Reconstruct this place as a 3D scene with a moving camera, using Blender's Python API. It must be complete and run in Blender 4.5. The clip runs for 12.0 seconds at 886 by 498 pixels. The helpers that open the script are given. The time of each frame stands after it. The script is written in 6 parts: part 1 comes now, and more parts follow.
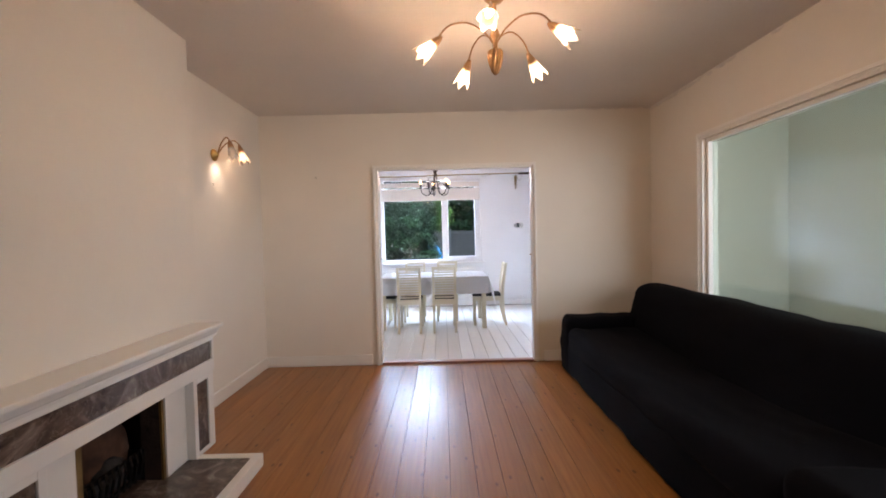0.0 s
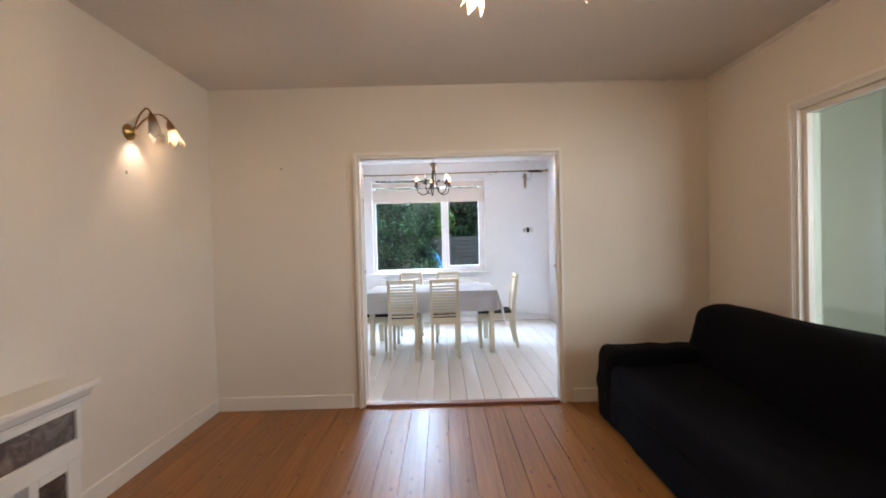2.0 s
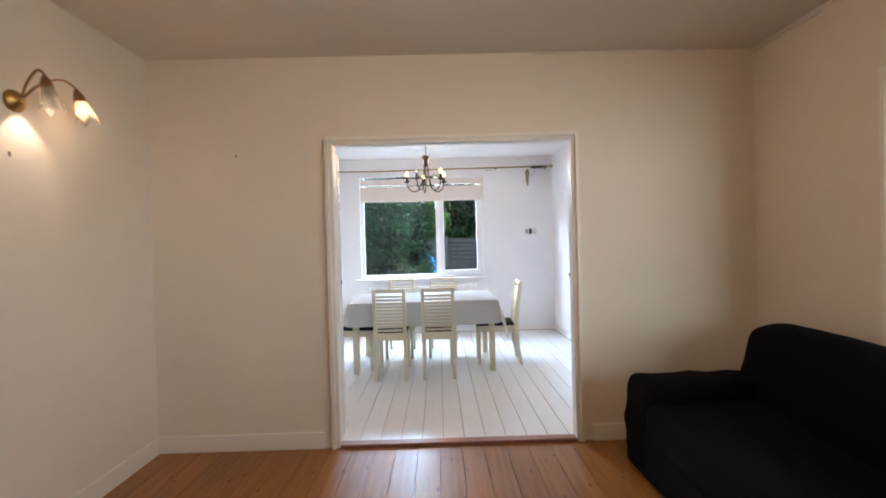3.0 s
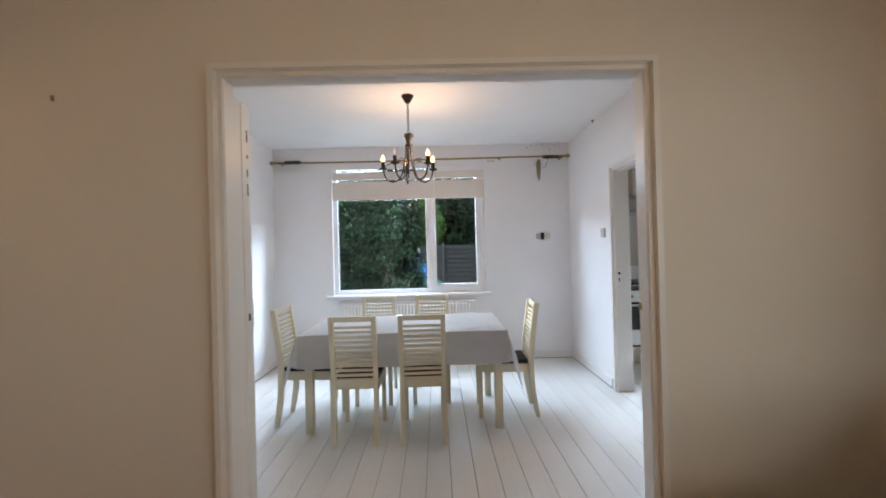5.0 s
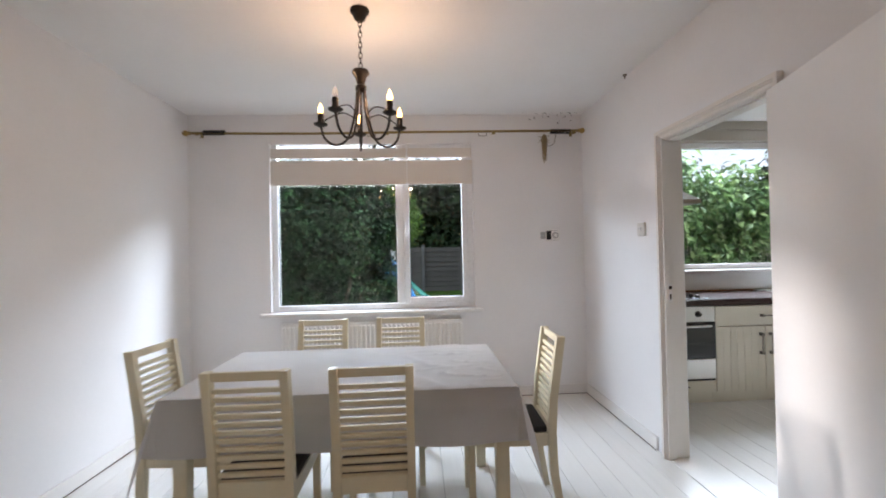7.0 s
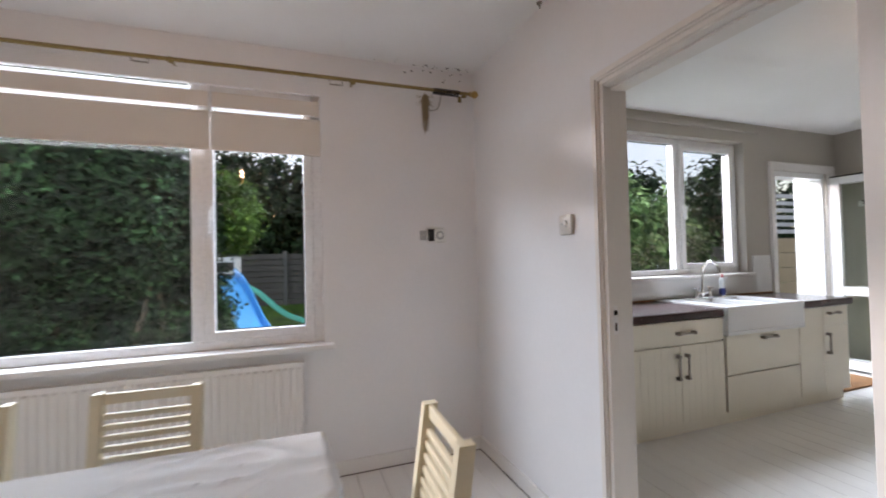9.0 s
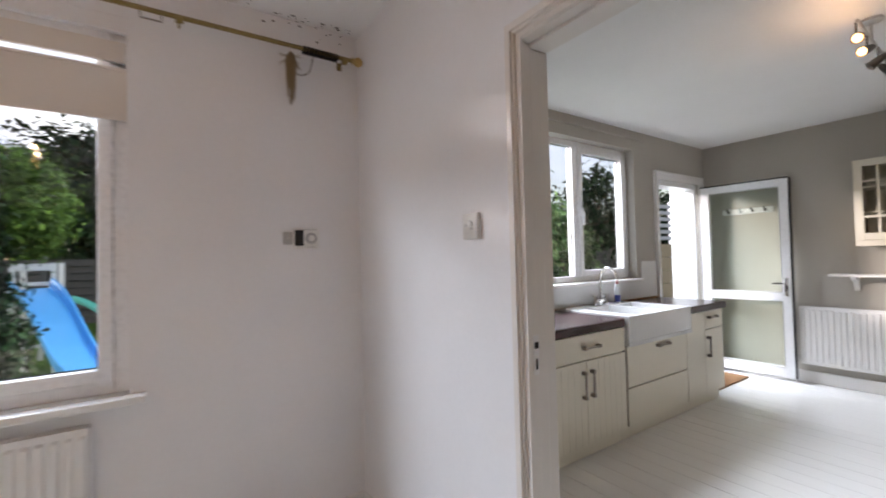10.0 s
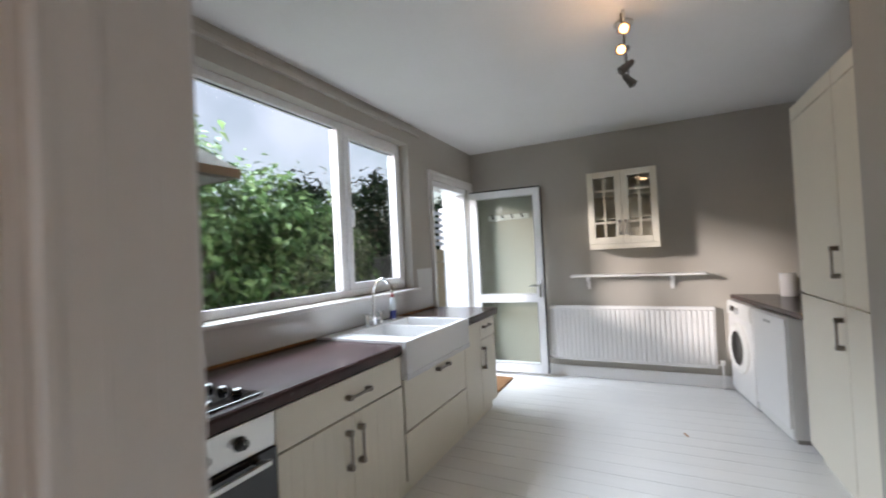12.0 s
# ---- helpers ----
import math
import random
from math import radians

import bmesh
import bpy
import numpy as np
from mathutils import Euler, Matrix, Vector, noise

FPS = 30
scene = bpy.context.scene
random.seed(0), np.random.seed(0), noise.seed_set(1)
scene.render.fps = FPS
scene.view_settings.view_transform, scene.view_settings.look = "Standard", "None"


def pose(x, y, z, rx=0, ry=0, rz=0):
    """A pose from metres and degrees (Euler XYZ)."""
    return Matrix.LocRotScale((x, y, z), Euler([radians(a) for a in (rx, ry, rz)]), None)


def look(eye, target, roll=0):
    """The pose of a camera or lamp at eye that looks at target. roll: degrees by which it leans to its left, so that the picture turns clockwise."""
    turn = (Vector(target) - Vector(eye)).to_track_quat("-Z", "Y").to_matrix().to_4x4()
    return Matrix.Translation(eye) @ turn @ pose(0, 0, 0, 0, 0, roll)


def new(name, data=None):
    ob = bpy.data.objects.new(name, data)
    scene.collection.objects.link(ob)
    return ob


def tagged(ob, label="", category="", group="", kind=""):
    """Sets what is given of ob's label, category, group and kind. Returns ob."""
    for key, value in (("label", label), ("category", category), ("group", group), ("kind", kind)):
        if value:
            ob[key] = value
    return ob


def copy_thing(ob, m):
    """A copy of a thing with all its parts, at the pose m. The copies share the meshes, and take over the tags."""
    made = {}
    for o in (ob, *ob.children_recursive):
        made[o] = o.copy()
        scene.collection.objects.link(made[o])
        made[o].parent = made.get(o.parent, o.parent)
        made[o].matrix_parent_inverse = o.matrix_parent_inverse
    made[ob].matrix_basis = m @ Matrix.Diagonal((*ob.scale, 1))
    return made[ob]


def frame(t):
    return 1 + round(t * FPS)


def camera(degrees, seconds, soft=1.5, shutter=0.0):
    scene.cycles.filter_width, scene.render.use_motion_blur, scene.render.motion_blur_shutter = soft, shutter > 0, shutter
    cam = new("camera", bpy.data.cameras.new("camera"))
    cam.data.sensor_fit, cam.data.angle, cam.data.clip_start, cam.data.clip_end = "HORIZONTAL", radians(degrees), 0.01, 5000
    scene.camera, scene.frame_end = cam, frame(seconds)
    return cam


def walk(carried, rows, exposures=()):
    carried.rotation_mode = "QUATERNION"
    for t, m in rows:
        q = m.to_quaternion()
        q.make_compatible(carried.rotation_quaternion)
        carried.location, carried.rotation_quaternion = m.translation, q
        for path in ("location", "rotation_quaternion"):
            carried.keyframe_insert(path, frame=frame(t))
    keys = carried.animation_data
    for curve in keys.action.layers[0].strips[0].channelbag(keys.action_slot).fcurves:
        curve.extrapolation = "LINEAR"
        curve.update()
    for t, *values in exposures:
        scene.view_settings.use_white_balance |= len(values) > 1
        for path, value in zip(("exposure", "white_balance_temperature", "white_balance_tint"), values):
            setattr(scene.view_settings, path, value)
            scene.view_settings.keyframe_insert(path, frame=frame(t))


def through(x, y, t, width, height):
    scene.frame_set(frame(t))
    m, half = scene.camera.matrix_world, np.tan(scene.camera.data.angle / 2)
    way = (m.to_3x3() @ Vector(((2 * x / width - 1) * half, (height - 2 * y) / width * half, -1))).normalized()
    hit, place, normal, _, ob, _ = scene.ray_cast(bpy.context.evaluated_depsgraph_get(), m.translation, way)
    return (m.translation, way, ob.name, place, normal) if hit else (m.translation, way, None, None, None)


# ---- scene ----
# ---- camera and walk ----
SKY, SUN = 0.15, 1.9
LAMP_LIVING, LAMP_WALL, LAMP_DINING, LAMP_KITCHEN = 2.7, 0.42, 0.9, 0.7
LIGHT_DINING, LIGHT_KITCHEN, LIGHT_HALL = 135.0, 600.0, 26.0
cam = camera(93.8, 12.0, soft=1.8, shutter=0.5)
PATH = [
    (0, (-0.06, -0.118, 1.326), (-0.058, 1.882, 1.266), -1.4),
    (0.5, (-0.09, 0.068, 1.329), (-0.091, 2.067, 1.275), -1.4),
    (1, (-0.11, 0.291, 1.335), (-0.11, 2.291, 1.287), -1.4),
    (1.5, (-0.081, 0.569, 1.334), (-0.078, 2.569, 1.294), -1.4),
    (2, (-0.065, 0.819, 1.332), (-0.059, 2.819, 1.301), -1.5),
    (2.5, (-0.066, 1.117, 1.338), (-0.052, 3.116, 1.313), -1.5),
    (3, (-0.024, 1.425, 1.347), (-0.004, 3.425, 1.323), -1.5),
    (5, (0.071, 2.629, 1.356), (0.1, 4.629, 1.365), -1.5),
    (5.5, (0.074, 2.948, 1.36), (0.106, 4.947, 1.375), -1.4),
    (6, (0.095, 3.26, 1.357), (0.134, 5.26, 1.374), -1.4),
    (6.5, (0.112, 3.566, 1.356), (0.178, 5.565, 1.376), -1.3),
    (8.5, (0.368, 4.785, 1.356), (0.851, 6.725, 1.386), -1.2),
    (9, (0.483, 5.062, 1.352), (1.171, 6.939, 1.393), -1.3),
    (9.5, (0.628, 5.308, 1.37), (1.538, 7.088, 1.412), -1.4),
    (10, (0.794, 5.532, 1.382), (1.912, 7.189, 1.427), -1.4),
    (10.5, (0.989, 5.714, 1.376), (2.311, 7.214, 1.427), -1.6),
    (11, (1.188, 5.837, 1.382), (2.689, 7.158, 1.436), -1.9),
    (11.5, (1.368, 5.929, 1.395), (3.007, 7.075, 1.441), -2.2),
    (12, (1.564, 6.004, 1.403), (3.352, 6.9, 1.441), -2.8),
]
EXPOSURE = [(0.0, 2.3, 6350, 24), (3.0, 2.2, 6500, 18), (4.2, 1.9, 6600, 18), (5.2, 1.5, 6850, 18), (6.5, 1.36, 7350, 21), (8.5, 1.05, 7700, 25), (10.2, 1.0, 7800, 26), (11.0, 0.87, 7750, 26), (12.0, 0.84, 7550, 23)]
walk(cam, [(t, look(eye, target, roll)) for t, eye, target, roll in PATH], EXPOSURE)

# ---- world, sun and large lights ----
SUN_WAY = Vector((0.73, -0.69, -0.235)).normalized()
world = bpy.data.worlds.new("sky_world")
scene.world = world
world.use_nodes = True
wn = world.node_tree
sky = wn.nodes.new("ShaderNodeTexSky")
sky.sky_type = "NISHITA"
sky.sun_disc = False
sky.sun_elevation = math.asin(-SUN_WAY.z)
sky.sun_rotation = math.atan2(-SUN_WAY.x, -SUN_WAY.y)
cloud, cmap, cmix = (wn.nodes.new(k) for k in ("ShaderNodeTexNoise", "ShaderNodeMapRange", "ShaderNodeMix"))
cloud.inputs["Scale"].default_value, cloud.inputs["Detail"].default_value = 3.2, 6.0
cmap.inputs[1].default_value, cmap.inputs[2].default_value = 0.34, 0.56
cmix.data_type = "RGBA"
cmix.inputs[7].default_value = (2.9, 3.7, 5.0, 1)
wn.links.new(wn.nodes.new("ShaderNodeTexCoord").outputs["Generated"], cloud.inputs["Vector"])
wn.links.new(cloud.outputs["Fac"], cmap.inputs[0])
wn.links.new(cmap.outputs[0], cmix.inputs[0])
wn.links.new(sky.outputs[0], cmix.inputs[6])
wn.links.new(cmix.outputs[2], wn.nodes["Background"].inputs[0])
wn.nodes["Background"].inputs[1].default_value = SKY
sun = new("sun", bpy.data.lights.new("sun", "SUN"))
sun.data.energy, sun.data.angle, sun.data.color = SUN, radians(6.0), (0.88, 0.95, 1.0)
# area lamps added for sky light: above the garden windows, outside an unseen hall window
for eye, target, w, h, power, tone in (((-1.5, 8.62, 2.54), (0.6, 5.6, 1.3), 3.0, 0.5, LIGHT_DINING, (0.56, 0.79, 1.0)), ((4.1, 10.3, 4.4), (4.3, 7.0, 1.3), 4.4, 2.0, LIGHT_KITCHEN, (0.60, 0.81, 1.0)), ((4.3, 0.4, 1.6), (2.6, 4.2, 1.4), 3.6, 1.8, LIGHT_HALL, (0.86, 0.95, 0.92))):
    d = bpy.data.lights.new("daylight_fill", "AREA")
    d.shape, d.size, d.size_y, d.energy, d.color = "RECTANGLE", w, h, power, tone
    new("daylight_fill", d).matrix_world = look(eye, target)
sun.matrix_world = look((0, 0, 30), Vector((0, 0, 30)) + SUN_WAY)


# ---- mesh helpers ----
def box(bm, x0, x1, y0, y1, z0, z1, bevel=0.0):
    m = Matrix.LocRotScale(((x0 + x1) / 2, (y0 + y1) / 2, (z0 + z1) / 2), None, (abs(x1 - x0), abs(y1 - y0), abs(z1 - z0)))
    made = bmesh.ops.create_cube(bm, size=1, matrix=m)["verts"]
    if bevel:
        edges = {e for v in made for e in v.link_edges}
        bmesh.ops.bevel(bm, geom=list(edges), offset=bevel, segments=2, profile=0.6, affect="EDGES")
    return bm


def boxes(*rows, bevel=0.0):
    bm = bmesh.new()
    for r in rows:
        box(bm, *r, bevel=bevel)
    return bm


def lathe(bm, profile, at=(0, 0, 0), seg=20, turn=None):
    """Turned body: profile rows of radius and height."""
    turn = turn or Matrix.Identity(3)
    rings = []
    for r, z in profile:
        rings.append([bm.verts.new(Vector(at) + turn @ Vector((max(r, 1e-4) * math.cos(2 * math.pi * k / seg), max(r, 1e-4) * math.sin(2 * math.pi * k / seg), z))) for k in range(seg)])
    for a, b in zip(rings, rings[1:]):
        for k in range(seg):
            bm.faces.new((a[k], a[(k + 1) % seg], b[(k + 1) % seg], b[k]))
    for ring, flip in ((rings[0], True), (rings[-1], False)):
        bm.faces.new(ring[::-1] if flip else ring)
    return bm


def tube(bm, path, radius, seg=8, taper=None):
    """Round bar along a path of points."""
    pts = [Vector(p) for p in path]
    rings, side = [], None
    for i, p in enumerate(pts):
        way = (pts[min(i + 1, len(pts) - 1)] - pts[max(i - 1, 0)]).normalized()
        if side is None:
            side = way.orthogonal().normalized()
        side = (side - way * side.dot(way)).normalized()
        up = way.cross(side)
        r = radius if taper is None else radius + (taper - radius) * i / (len(pts) - 1)
        rings.append([bm.verts.new(p + r * (math.cos(2 * math.pi * k / seg) * side + math.sin(2 * math.pi * k / seg) * up)) for k in range(seg)])
    for a, b in zip(rings, rings[1:]):
        for k in range(seg):
            bm.faces.new((a[k], a[(k + 1) % seg], b[(k + 1) % seg], b[k]))
    bm.faces.new(rings[0][::-1]), bm.faces.new(rings[-1])
    return bm


def curve_pts(ctrl, n=12):
    """Smooth points through control points."""
    c = [Vector(p) for p in ctrl]
    c = [2 * c[0] - c[1]] + c + [2 * c[-1] - c[-2]]
    out = []
    for i in range(1, len(c) - 2):
        for k in range(n):
            t = k / n
            a, b, d, e = c[i - 1], c[i], c[i + 1], c[i + 2]
            out.append(0.5 * (2 * b + (d - a) * t + (2 * a - 5 * b + 4 * d - e) * t * t + (3 * b - a - 3 * d + e) * t ** 3))
    return out + [c[-2]]


def extrude_profile(bm, profile, axis, a, b):
    """Closed 2D profile swept straight from a to b along axis (x or y); profile rows are (other, z)."""
    def place(p, s):
        return (s, p[0], p[1]) if axis == "x" else (p[0], s, p[1])
    r0, r1 = [bm.verts.new(place(p, a)) for p in profile], [bm.verts.new(place(p, b)) for p in profile]
    n = len(profile)
    for k in range(n):
        bm.faces.new((r0[k], r0[(k + 1) % n], r1[(k + 1) % n], r1[k]))
    bm.faces.new(r0[::-1]), bm.faces.new(r1)
    bmesh.ops.recalc_face_normals(bm, faces=bm.faces[:])
    return bm


def finish(bm, name, material, smooth=False):
    bmesh.ops.recalc_face_normals(bm, faces=bm.faces[:])
    me = bpy.data.meshes.new(name)
    bm.to_mesh(me)
    bm.free()
    me.materials.append(material)
    if smooth:
        me.shade_smooth()
        me.set_sharp_from_angle(angle=radians(40))
    return me


def part(name, bm, material, parent, label="", smooth=False, at=None):
    ob = new(name, finish(bm, name, material, smooth))
    ob.parent = parent
    if at is not None:
        ob.matrix_local = at if isinstance(at, Matrix) else Matrix.Translation(at)
    return tagged(ob, label)


def thing(name, m, label, category, group=""):
    ob = new(name)
    ob.empty_display_size = 0.1
    ob.matrix_world = m if isinstance(m, Matrix) else Matrix.Translation(m)
    return tagged(ob, label, category, group)


def solid(name, bm, material, label, category, smooth=False, group="", at=None):
    """A thing that is one mesh."""
    ob = new(name, finish(bm, name, material, smooth))
    if at is not None:
        ob.matrix_world = at if isinstance(at, Matrix) else Matrix.Translation(at)
    return tagged(ob, label, category, group)


def setting(name, bm, material, label="", category="", smooth=False):
    ob = new(name, finish(bm, name, material, smooth))
    return tagged(ob, label, category, kind="structure")


def wall(name, axis, a, b, u0, u1, z0, z1, material, holes=(), label="", category="wall"):
    """A wall across axis from a to b, along the other axis u, with openings (u0, u1, z0, z1) through it."""
    us = sorted({u0, u1, *[h[0] for h in holes], *[h[1] for h in holes]})
    zs = sorted({z0, z1, *[h[2] for h in holes], *[h[3] for h in holes]})
    def full(i, j):
        if not (0 <= i < len(us) - 1 and 0 <= j < len(zs) - 1):
            return False
        u, z = (us[i] + us[i + 1]) / 2, (zs[j] + zs[j + 1]) / 2
        return not any(h[0] < u < h[1] and h[2] < z < h[3] for h in holes)
    bm = bmesh.new()
    cache = {}
    def vert(i, j, s):
        key = (i, j, s)
        if key not in cache:
            v = b if s else a
            cache[key] = bm.verts.new((v, us[i], zs[j]) if axis == "x" else (us[i], v, zs[j]))
        return cache[key]
    for i in range(len(us) - 1):
        for j in range(len(zs) - 1):
            if not full(i, j):
                continue
            for s in (0, 1):
                bm.faces.new([vert(i, j, s), vert(i + 1, j, s), vert(i + 1, j + 1, s), vert(i, j + 1, s)])
            for di, dj, p, q in ((-1, 0, (i, j), (i, j + 1)), (1, 0, (i + 1, j), (i + 1, j + 1)), (0, -1, (i, j), (i + 1, j)), (0, 1, (i, j + 1), (i + 1, j + 1))):
                if not full(i + di, j + dj):
                    bm.faces.new([vert(*p, 0), vert(*q, 0), vert(*q, 1), vert(*p, 1)])
    return setting(name, bm, material, label, category)


# ---- materials ----
def nodes_of(name):
    m = bpy.data.materials.new(name)
    m.use_nodes = True
    t = m.node_tree
    return m, t, t.nodes["Principled BSDF"]


def link(t, a, b):
    t.links.new(a, b)


def noise_tex(t, scale, detail=4.0, rough=0.55, coords="Object", stretch=None):
    c = t.nodes.new("ShaderNodeTexCoord")
    n = t.nodes.new("ShaderNodeTexNoise")
    n.inputs["Scale"].default_value, n.inputs["Detail"].default_value, n.inputs["Roughness"].default_value = scale, detail, rough
    if stretch:
        mp = t.nodes.new("ShaderNodeMapping")
        mp.inputs["Scale"].default_value = stretch
        link(t, c.outputs[coords], mp.inputs["Vector"])
        link(t, mp.outputs["Vector"], n.inputs["Vector"])
    else:
        link(t, c.outputs[coords], n.inputs["Vector"])
    return n


def ramp(t, source, stops):
    r = t.nodes.new("ShaderNodeValToRGB")
    e = r.color_ramp.elements
    while len(e) < len(stops):
        e.new(0.5)
    for el, (p, c) in zip(e, stops):
        el.position, el.color = p, (*c, 1)
    link(t, source, r.inputs["Fac"])
    return r


def bump(t, bsdf, source, strength, dist=0.01):
    b = t.nodes.new("ShaderNodeBump")
    b.inputs["Strength"].default_value, b.inputs["Distance"].default_value = strength, dist
    link(t, source, b.inputs["Height"])
    link(t, b.outputs["Normal"], bsdf.inputs["Normal"])


def mix_rgb(t, a, b, fac, kind="MIX"):
    m = t.nodes.new("ShaderNodeMix")
    m.data_type, m.blend_type = "RGBA", kind
    for sock, v in ((m.inputs[0], fac), (m.inputs[6], a), (m.inputs[7], b)):
        if hasattr(v, "links"):
            link(t, v, sock)
        elif isinstance(v, tuple):
            sock.default_value = (*v, 1)
        else:
            sock.default_value = v
    return m.outputs[2]


def paint(name, color, rough=0.6, vary=0.06, big=1.3, fine=45.0, relief=0.15, dist=0.003, metal=0.0, spread=1.0):
    """Painted or plain surface: large soft blotches, fine grain, slight relief."""
    m, t, p = nodes_of(name)
    a = noise_tex(t, big, 3)
    c0 = tuple(max(0.0, v * (1 - vary * 1.6)) for v in color)
    c1 = tuple(min(1.0, v * (1 + vary * 0.7)) for v in color)
    col = ramp(t, a.outputs["Fac"], ((0.3, c0), (0.7, c1)))
    f = noise_tex(t, fine, 5)
    both = mix_rgb(t, col.outputs["Color"], ramp(t, f.outputs["Fac"], ((0.35, tuple(v * (1 - vary) for v in color)), (0.65, color))).outputs["Color"], 0.4)
    link(t, both, p.inputs["Base Color"])
    rr = t.nodes.new("ShaderNodeMapRange")
    rr.inputs[3].default_value, rr.inputs[4].default_value = max(0.02, rough - 0.08 * spread), min(1.0, rough + 0.08 * spread)
    link(t, f.outputs["Fac"], rr.inputs[0])
    link(t, rr.outputs[0], p.inputs["Roughness"])
    p.inputs["Metallic"].default_value = metal
    if relief:
        bump(t, p, f.outputs["Fac"], relief, dist)
    return m


def plank_mat(name, c_dark, c_mid, c_light, rough, grain=1.0, knots=True, coat=0.0, uneven=1.0):
    """Boards that run along y: streaked grain, knots, and a tone of its own for each board."""
    m, t, p = nodes_of(name)
    info = t.nodes.new("ShaderNodeObjectInfo")
    c = t.nodes.new("ShaderNodeTexCoord")
    off = t.nodes.new("ShaderNodeVectorMath")
    off.operation = "MULTIPLY_ADD"
    off.inputs[1].default_value = (1, 1, 1)
    comb = t.nodes.new("ShaderNodeCombineXYZ")
    k = t.nodes.new("ShaderNodeMath")
    k.operation = "MULTIPLY"
    k.inputs[1].default_value = 40.0
    link(t, info.outputs["Random"], k.inputs[0])
    link(t, k.outputs[0], comb.inputs[1])
    link(t, c.outputs["Object"], off.inputs[0])
    link(t, comb.outputs[0], off.inputs[2])
    def tex(stretch, scale, detail):
        mp = t.nodes.new("ShaderNodeMapping")
        mp.inputs["Scale"].default_value = stretch
        link(t, off.outputs[0], mp.inputs["Vector"])
        n = t.nodes.new("ShaderNodeTexNoise")
        n.inputs["Scale"].default_value, n.inputs["Detail"].default_value = scale, detail
        link(t, mp.outputs[0], n.inputs["Vector"])
        return n
    g = tex((14, 0.7, 1), 3.0, 6)
    big = tex((2, 0.6, 1), 1.2, 2)
    col = ramp(t, g.outputs["Fac"], ((0.25, c_dark), (0.5, c_mid), (0.75, c_light)))
    tone = ramp(t, info.outputs["Random"], ((0.0, (1 - 0.16 * grain,) * 3), (1.0, (1.0, 1.0, 1.0))))
    a = mix_rgb(t, col.outputs["Color"], tone.outputs["Color"], 1.0, "MULTIPLY")
    stain = ramp(t, big.outputs["Fac"], ((0.3, (1 - 0.25 * grain,) * 3), (0.6, (1.0, 1.0, 1.0))))
    a = mix_rgb(t, a, stain.outputs["Color"], 0.8, "MULTIPLY")
    if knots:
        mp = t.nodes.new("ShaderNodeMapping")
        mp.inputs["Scale"].default_value = (1.0, 0.45, 1)
        link(t, off.outputs[0], mp.inputs["Vector"])
        v = t.nodes.new("ShaderNodeTexVoronoi")
        v.voronoi_dimensions = "2D"
        v.inputs["Scale"].default_value = 5.2
        link(t, mp.outputs[0], v.inputs["Vector"])
        kn = ramp(t, v.outputs["Distance"], ((0.025, (0.22, 0.13, 0.09)), (0.058, (1.0, 1.0, 1.0))))
        a = mix_rgb(t, a, kn.outputs["Color"], 0.75, "MULTIPLY")
    link(t, a, p.inputs["Base Color"])
    rr = t.nodes.new("ShaderNodeMapRange")
    rr.inputs[3].default_value, rr.inputs[4].default_value = rough - 0.07 * uneven, rough + 0.1 * uneven
    link(t, big.outputs["Fac"], rr.inputs[0])
    link(t, rr.outputs[0], p.inputs["Roughness"])
    p.inputs["Coat Weight"].default_value = coat
    p.inputs["Coat Roughness"].default_value = rough * 0.7
    bump(t, p, g.outputs["Fac"], 0.12, 0.004)
    return m


def glass_mat(name, tint=(1, 1, 1), shine=0.015, rough=0.0):
    """Clear pane: see-through, with a reflection that grows towards grazing view."""
    m, t, p = nodes_of(name)
    t.nodes.remove(p)
    tr, gl, mx, lw = (t.nodes.new(k) for k in ("ShaderNodeBsdfTransparent", "ShaderNodeBsdfGlossy", "ShaderNodeMixShader", "ShaderNodeLayerWeight"))
    lw.inputs[0].default_value = 0.5
    pw, mr = t.nodes.new("ShaderNodeMath"), t.nodes.new("ShaderNodeMapRange")
    pw.operation, pw.inputs[1].default_value = "POWER", 4.0
    mr.inputs[3].default_value, mr.inputs[4].default_value = shine, 0.7
    link(t, lw.outputs["Facing"], pw.inputs[0]), link(t, pw.outputs[0], mr.inputs[0]), link(t, mr.outputs[0], mx.inputs[0])
    tr.inputs[0].default_value, gl.inputs["Roughness"].default_value = (*tint, 1), rough
    link(t, tr.outputs[0], mx.inputs[1]), link(t, gl.outputs[0], mx.inputs[2])
    link(t, mx.outputs[0], t.nodes["Material Output"].inputs[0])
    return m


def glow_mat(name, color, strength):
    m, t, p = nodes_of(name)
    p.inputs["Emission Color"].default_value, p.inputs["Emission Strength"].default_value = (*color, 1), strength
    p.inputs["Base Color"].default_value = (*color, 1)
    return m


